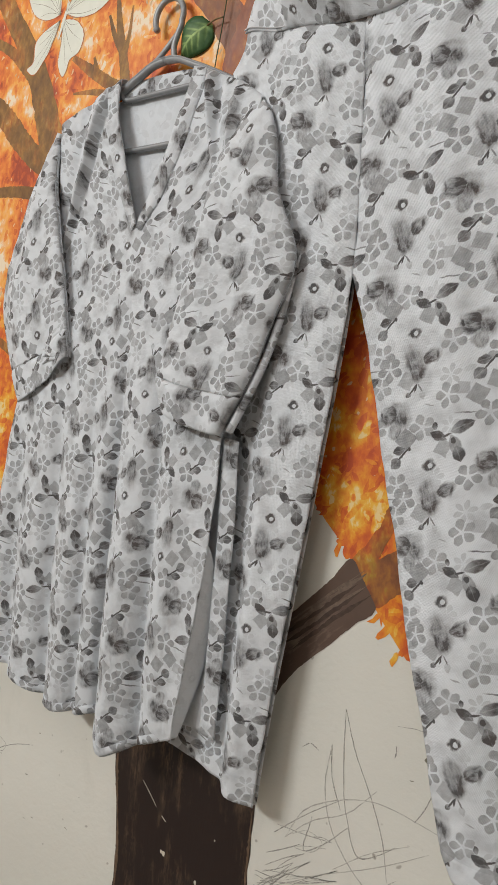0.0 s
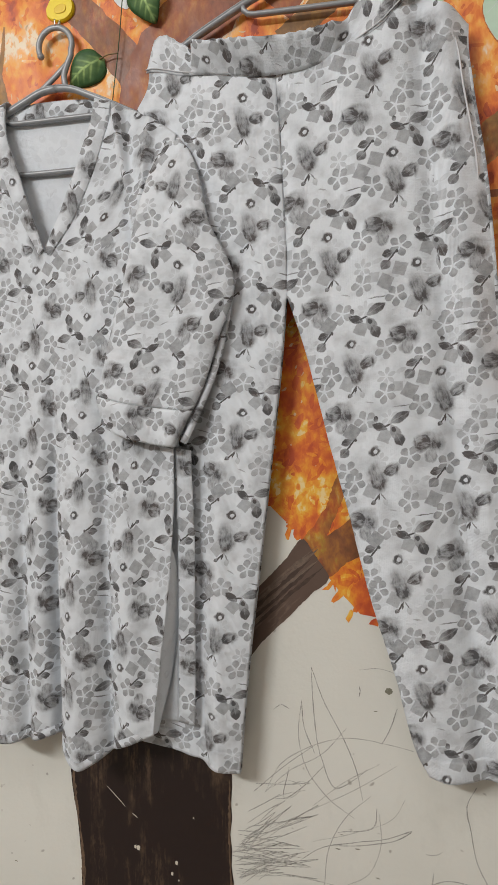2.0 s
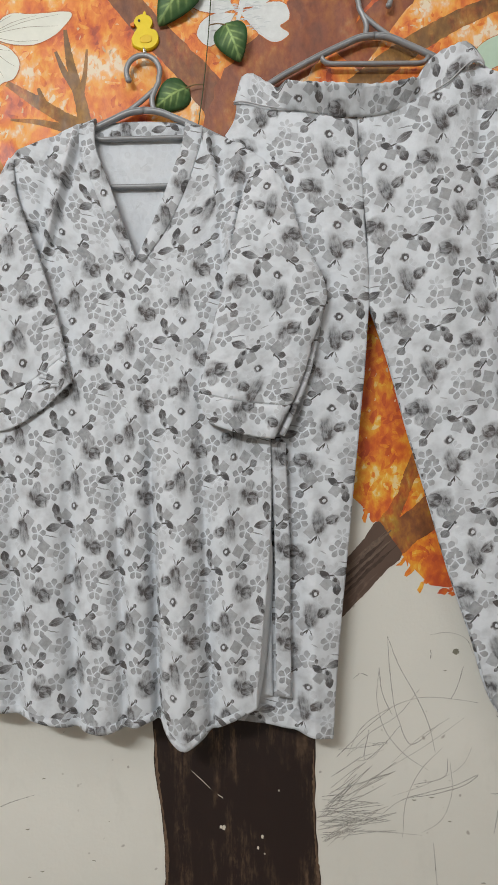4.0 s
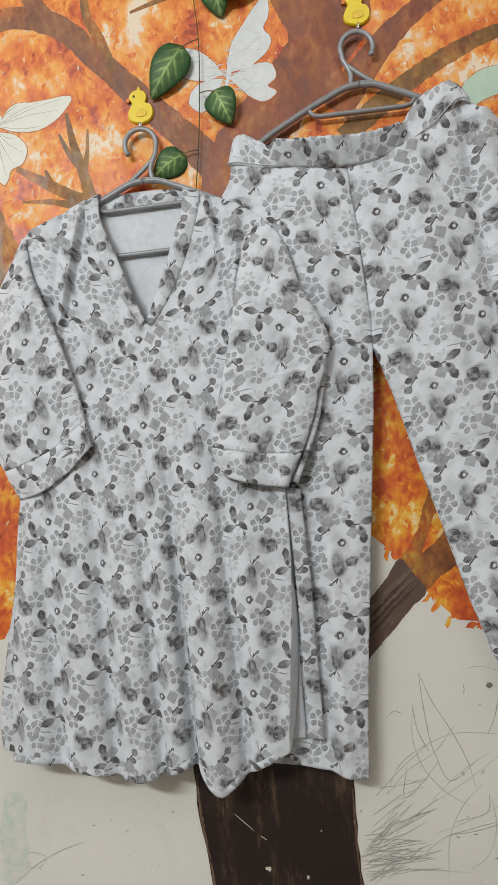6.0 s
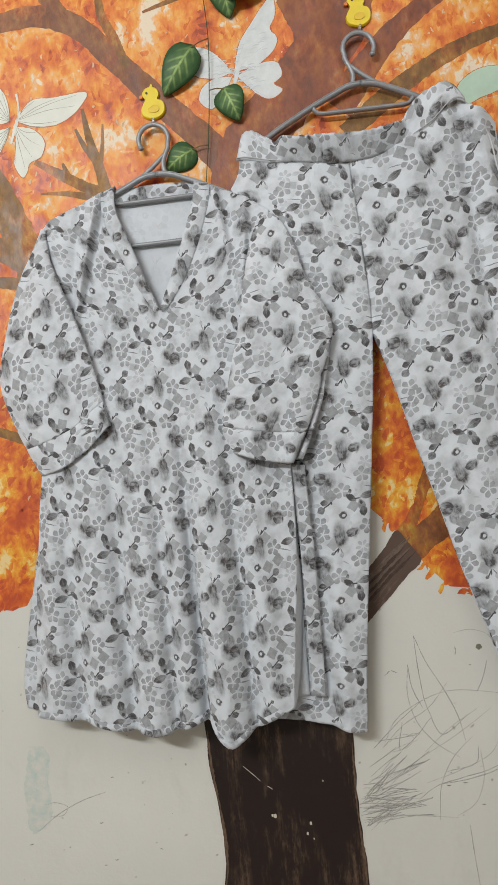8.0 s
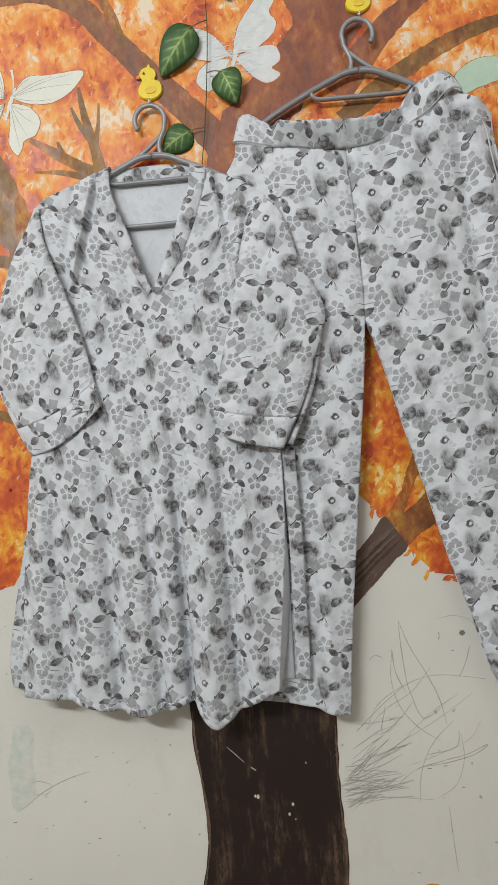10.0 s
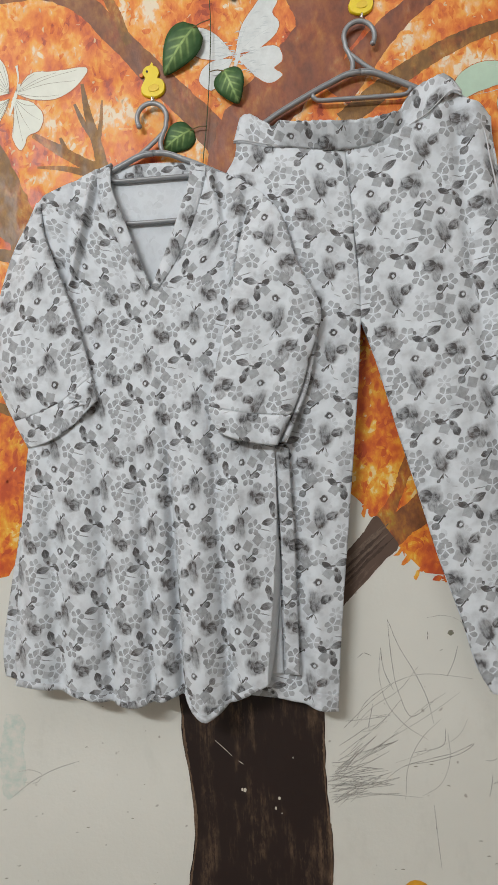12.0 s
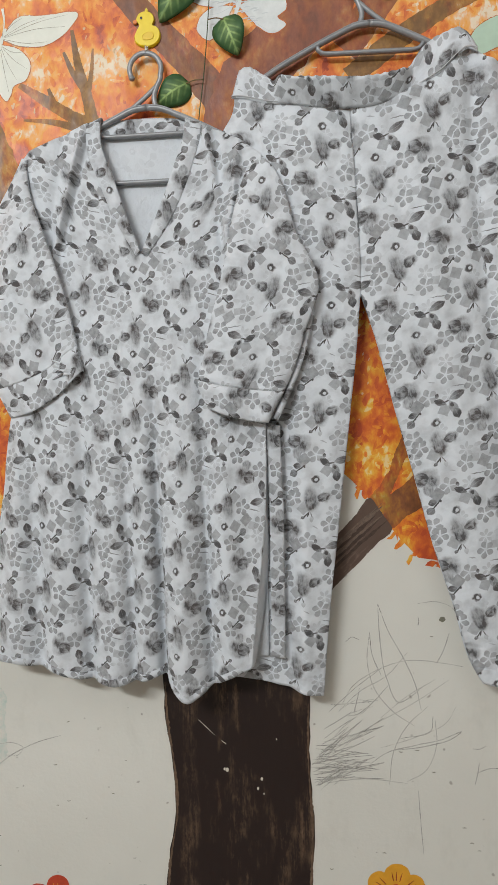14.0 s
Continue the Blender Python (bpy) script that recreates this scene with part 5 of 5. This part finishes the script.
def leg(side, nu=70, nv=230):
    s = np.linspace(0, 1, nu)[None, :]
    v = np.linspace(0, 1, nv)[:, None]
    xt = 0.159 + (0.319 - 0.159) * s if side < 0 else 0.319 + (0.53 - 0.319) * s
    top = curve(BAND_LOW, xt)
    hem = 0.772 - 0.024 * s**1.6 if side < 0 else 0.768 + 0.012 * s + 0.006 * (1 - s) ** 6
    Z = hem + (top - hem) * v
    inner = np.where(Z < CROTCH, curve(IN_L if side < 0 else IN_R, Z), curve(SEAM, Z))
    outer = curve(OUT_L if side < 0 else OUT_R, Z)
    X = outer * (1 - s) + inner * s if side < 0 else inner * (1 - s) + outer * s
    X = X + (xt - X) * step((v - 0.93) / 0.07)
    so = s if side < 0 else 1 - s
    open_leg = step((CROTCH + 0.03 - Z) / 0.06)
    edge_out = step(so / 0.12)
    edge_in = 1 - open_leg * (1 - step((1 - so) / 0.12))
    D = 0.026 * (0.45 + 0.55 * edge_out**0.6) * (0.8 + 0.2 * edge_in**0.6)
    if side < 0:
        # pressed flat beneath the tunic
        D = D * (0.4 + 0.6 * step((X - 0.19) / 0.07))
    base = 0.012 + 0.006 * step((1.2 - Z) / 0.4)
    y = base + D
    y = y - 0.0035 * ridge((so - 1.0) * 0.2, 0.006) * (1 - open_leg)
    # drape lines
    lowz = step((1.35 - Z) / 0.5)
    if side > 0:
        y = y + edge_out * (0.007 * ridge(X - 0.47 - 0.16 * (1.1 - Z), 0.02) - 0.011 * ridge(X - 0.497 - 0.1 * (1.4 - Z), 0.013) + 0.004 * ridge(X - 0.522 - 0.1 * (1.4 - Z), 0.012) + 0.005 * ridge(X - 0.41 - 0.2 * (1.2 - Z), 0.025) * lowz)
        y = y + 0.01 * step((Z - 1.5) / 0.1) * ridge(X - 0.455, 0.05)
    else:
        y = y + edge_out * (0.007 * ridge(X - 0.25, 0.013) * lowz - 0.006 * ridge(X - 0.228, 0.01) * lowz)
    y = y + edge_out * (bumps(X, Z, 4.0 + side, 0.0016, 0.12) + bumps(X, Z, 7.0, 0.0007, 0.05))
    return X, -y, Z, base


for side in (-1, 1):
    X, Y, Z, base = leg(side)
    j0 = X.shape[1] - 1 if side < 0 else 0
    if side < 0:
        uv = cloth_uv(X, Y, Z, j0, 0.0, True, 0.9, 0.4)
        uv = uv + np.array((0.9 * (0.2858 - 0.31), 0.9628))
    else:
        # cut on the slant: the grain follows the leg, the rows climb outwards
        dx, dz = X - 0.3885, Z - 1.4062
        uv = np.stack([(-0.8507 * dx - 0.1925 * dz).ravel(), (0.3226 * dx - 0.9294 * dz).ravel()], 1)
    leg_ob = sheet("front_leg", X, Y, Z, [COTTON, LINING], trousers, j0, 0.0, uv=uv)
    Yb = -base + 0.0 * X - 0.014 * step((X - 0.2) / 0.05)
    sheet("back_leg", X, Yb + 0.002 * np.sin(X * 70) * step((1.3 - Z) / 0.3), Z, [COTTON, LINING], trousers, j0, 0.0, uv=uv + 0.03, depth=0.001)
    # turned hem
    hem_rows = slice(0, 8)
    turned = sheet("hem", X[hem_rows], Y[hem_rows] - 0.0012, Z[hem_rows], [COTTON, LINING], trousers, j0, 0.0, uv=uv.reshape(*X.shape, 2)[hem_rows].reshape(-1, 2), depth=0.0006)
    turned.parent = leg_ob

# waistband: its upper edge leans out in the middle where it sags
t = np.linspace(0, 1, 120)
lowp, topp = np.stack([0.155 + 0.33 * t, curve(BAND_LOW, 0.155 + 0.33 * t) - 0.004], 1), np.stack([0.166 + 0.32 * t, curve(BAND_TOP, 0.166 + 0.32 * t)], 1)
rows = []
for k in np.linspace(0, 1, 9):
    p = lowp * (1 - k) + topp * k
    sag = step((p[:, 0] - 0.212) / 0.014) * step((0.402 - p[:, 0]) / 0.016)
    x = p[:, 0]
    lie = 0.0135 + 0.026 * step((x - 0.15) / 0.024) ** 0.6 * np.where(x < 0.319, 0.4 + 0.6 * step((x - 0.19) / 0.07), 1.0) + 0.01 * ridge(x - 0.455, 0.05)
    y = lie + 0.028 * k * sag - 0.005 * k * (1 - sag) + 0.0009 * np.sin(x * 310 + 3 * np.sin(x * 90)) * k * sag
    rows.append(np.stack([p[:, 0], -y, p[:, 1] + 0.0006 * np.sin(x * 420 + 4 * np.sin(x * 70)) * k], 1))
X, Y, Z = (np.stack([r[:, i] for r in rows], 0) for i in range(3))
waist = sheet("waistband", X, Y, Z, [COTTON, LINING], trousers, 0, 0.0, True, uv=np.stack([0.02 - X.ravel(), (0.1 - 0.037 * np.linspace(0, 1, 9)[:, None] + 0 * X).ravel()], 1), depth=0.0018, label="gathered elastic waistband")
seam = np.stack([rows[0][:, 0], rows[0][:, 1] - 0.0012, rows[0][:, 2] + 0.003], 1)
part("waist_seam", tube(seam - np.array(trousers.location), 0.0007, 6), PIPING, waist, "stitched waistband seam")
# back of the waist, behind the hanger
xs = np.linspace(0.165, 0.52, 60)
zt = curve(BAND_TOP, np.clip(xs, 0.165, 0.4)) - 0.012
Z = np.stack([1.54 + 0 * xs, zt - 0.01, zt], 0)
X = np.stack([xs] * 3, 0)
Y = -0.006 + 0 * X
sheet("back_waist", X, Y, Z, [COTTON, LINING], trousers, 0, 0.0, True)
# side seam piping at the far hip
zz = np.linspace(1.39, 1.618, 40)
p = np.stack([curve([(1.39, 0.545), (1.45, 0.54), (1.538, 0.524), (1.58, 0.517), (1.618, 0.504)], zz), -0.036 + 0.02 * step((1.46 - zz) / 0.07), zz], 1)
part("side_piping", tube(p - np.array(trousers.location), 0.0012, 6), PIPING, trousers, "pale side seam piping")
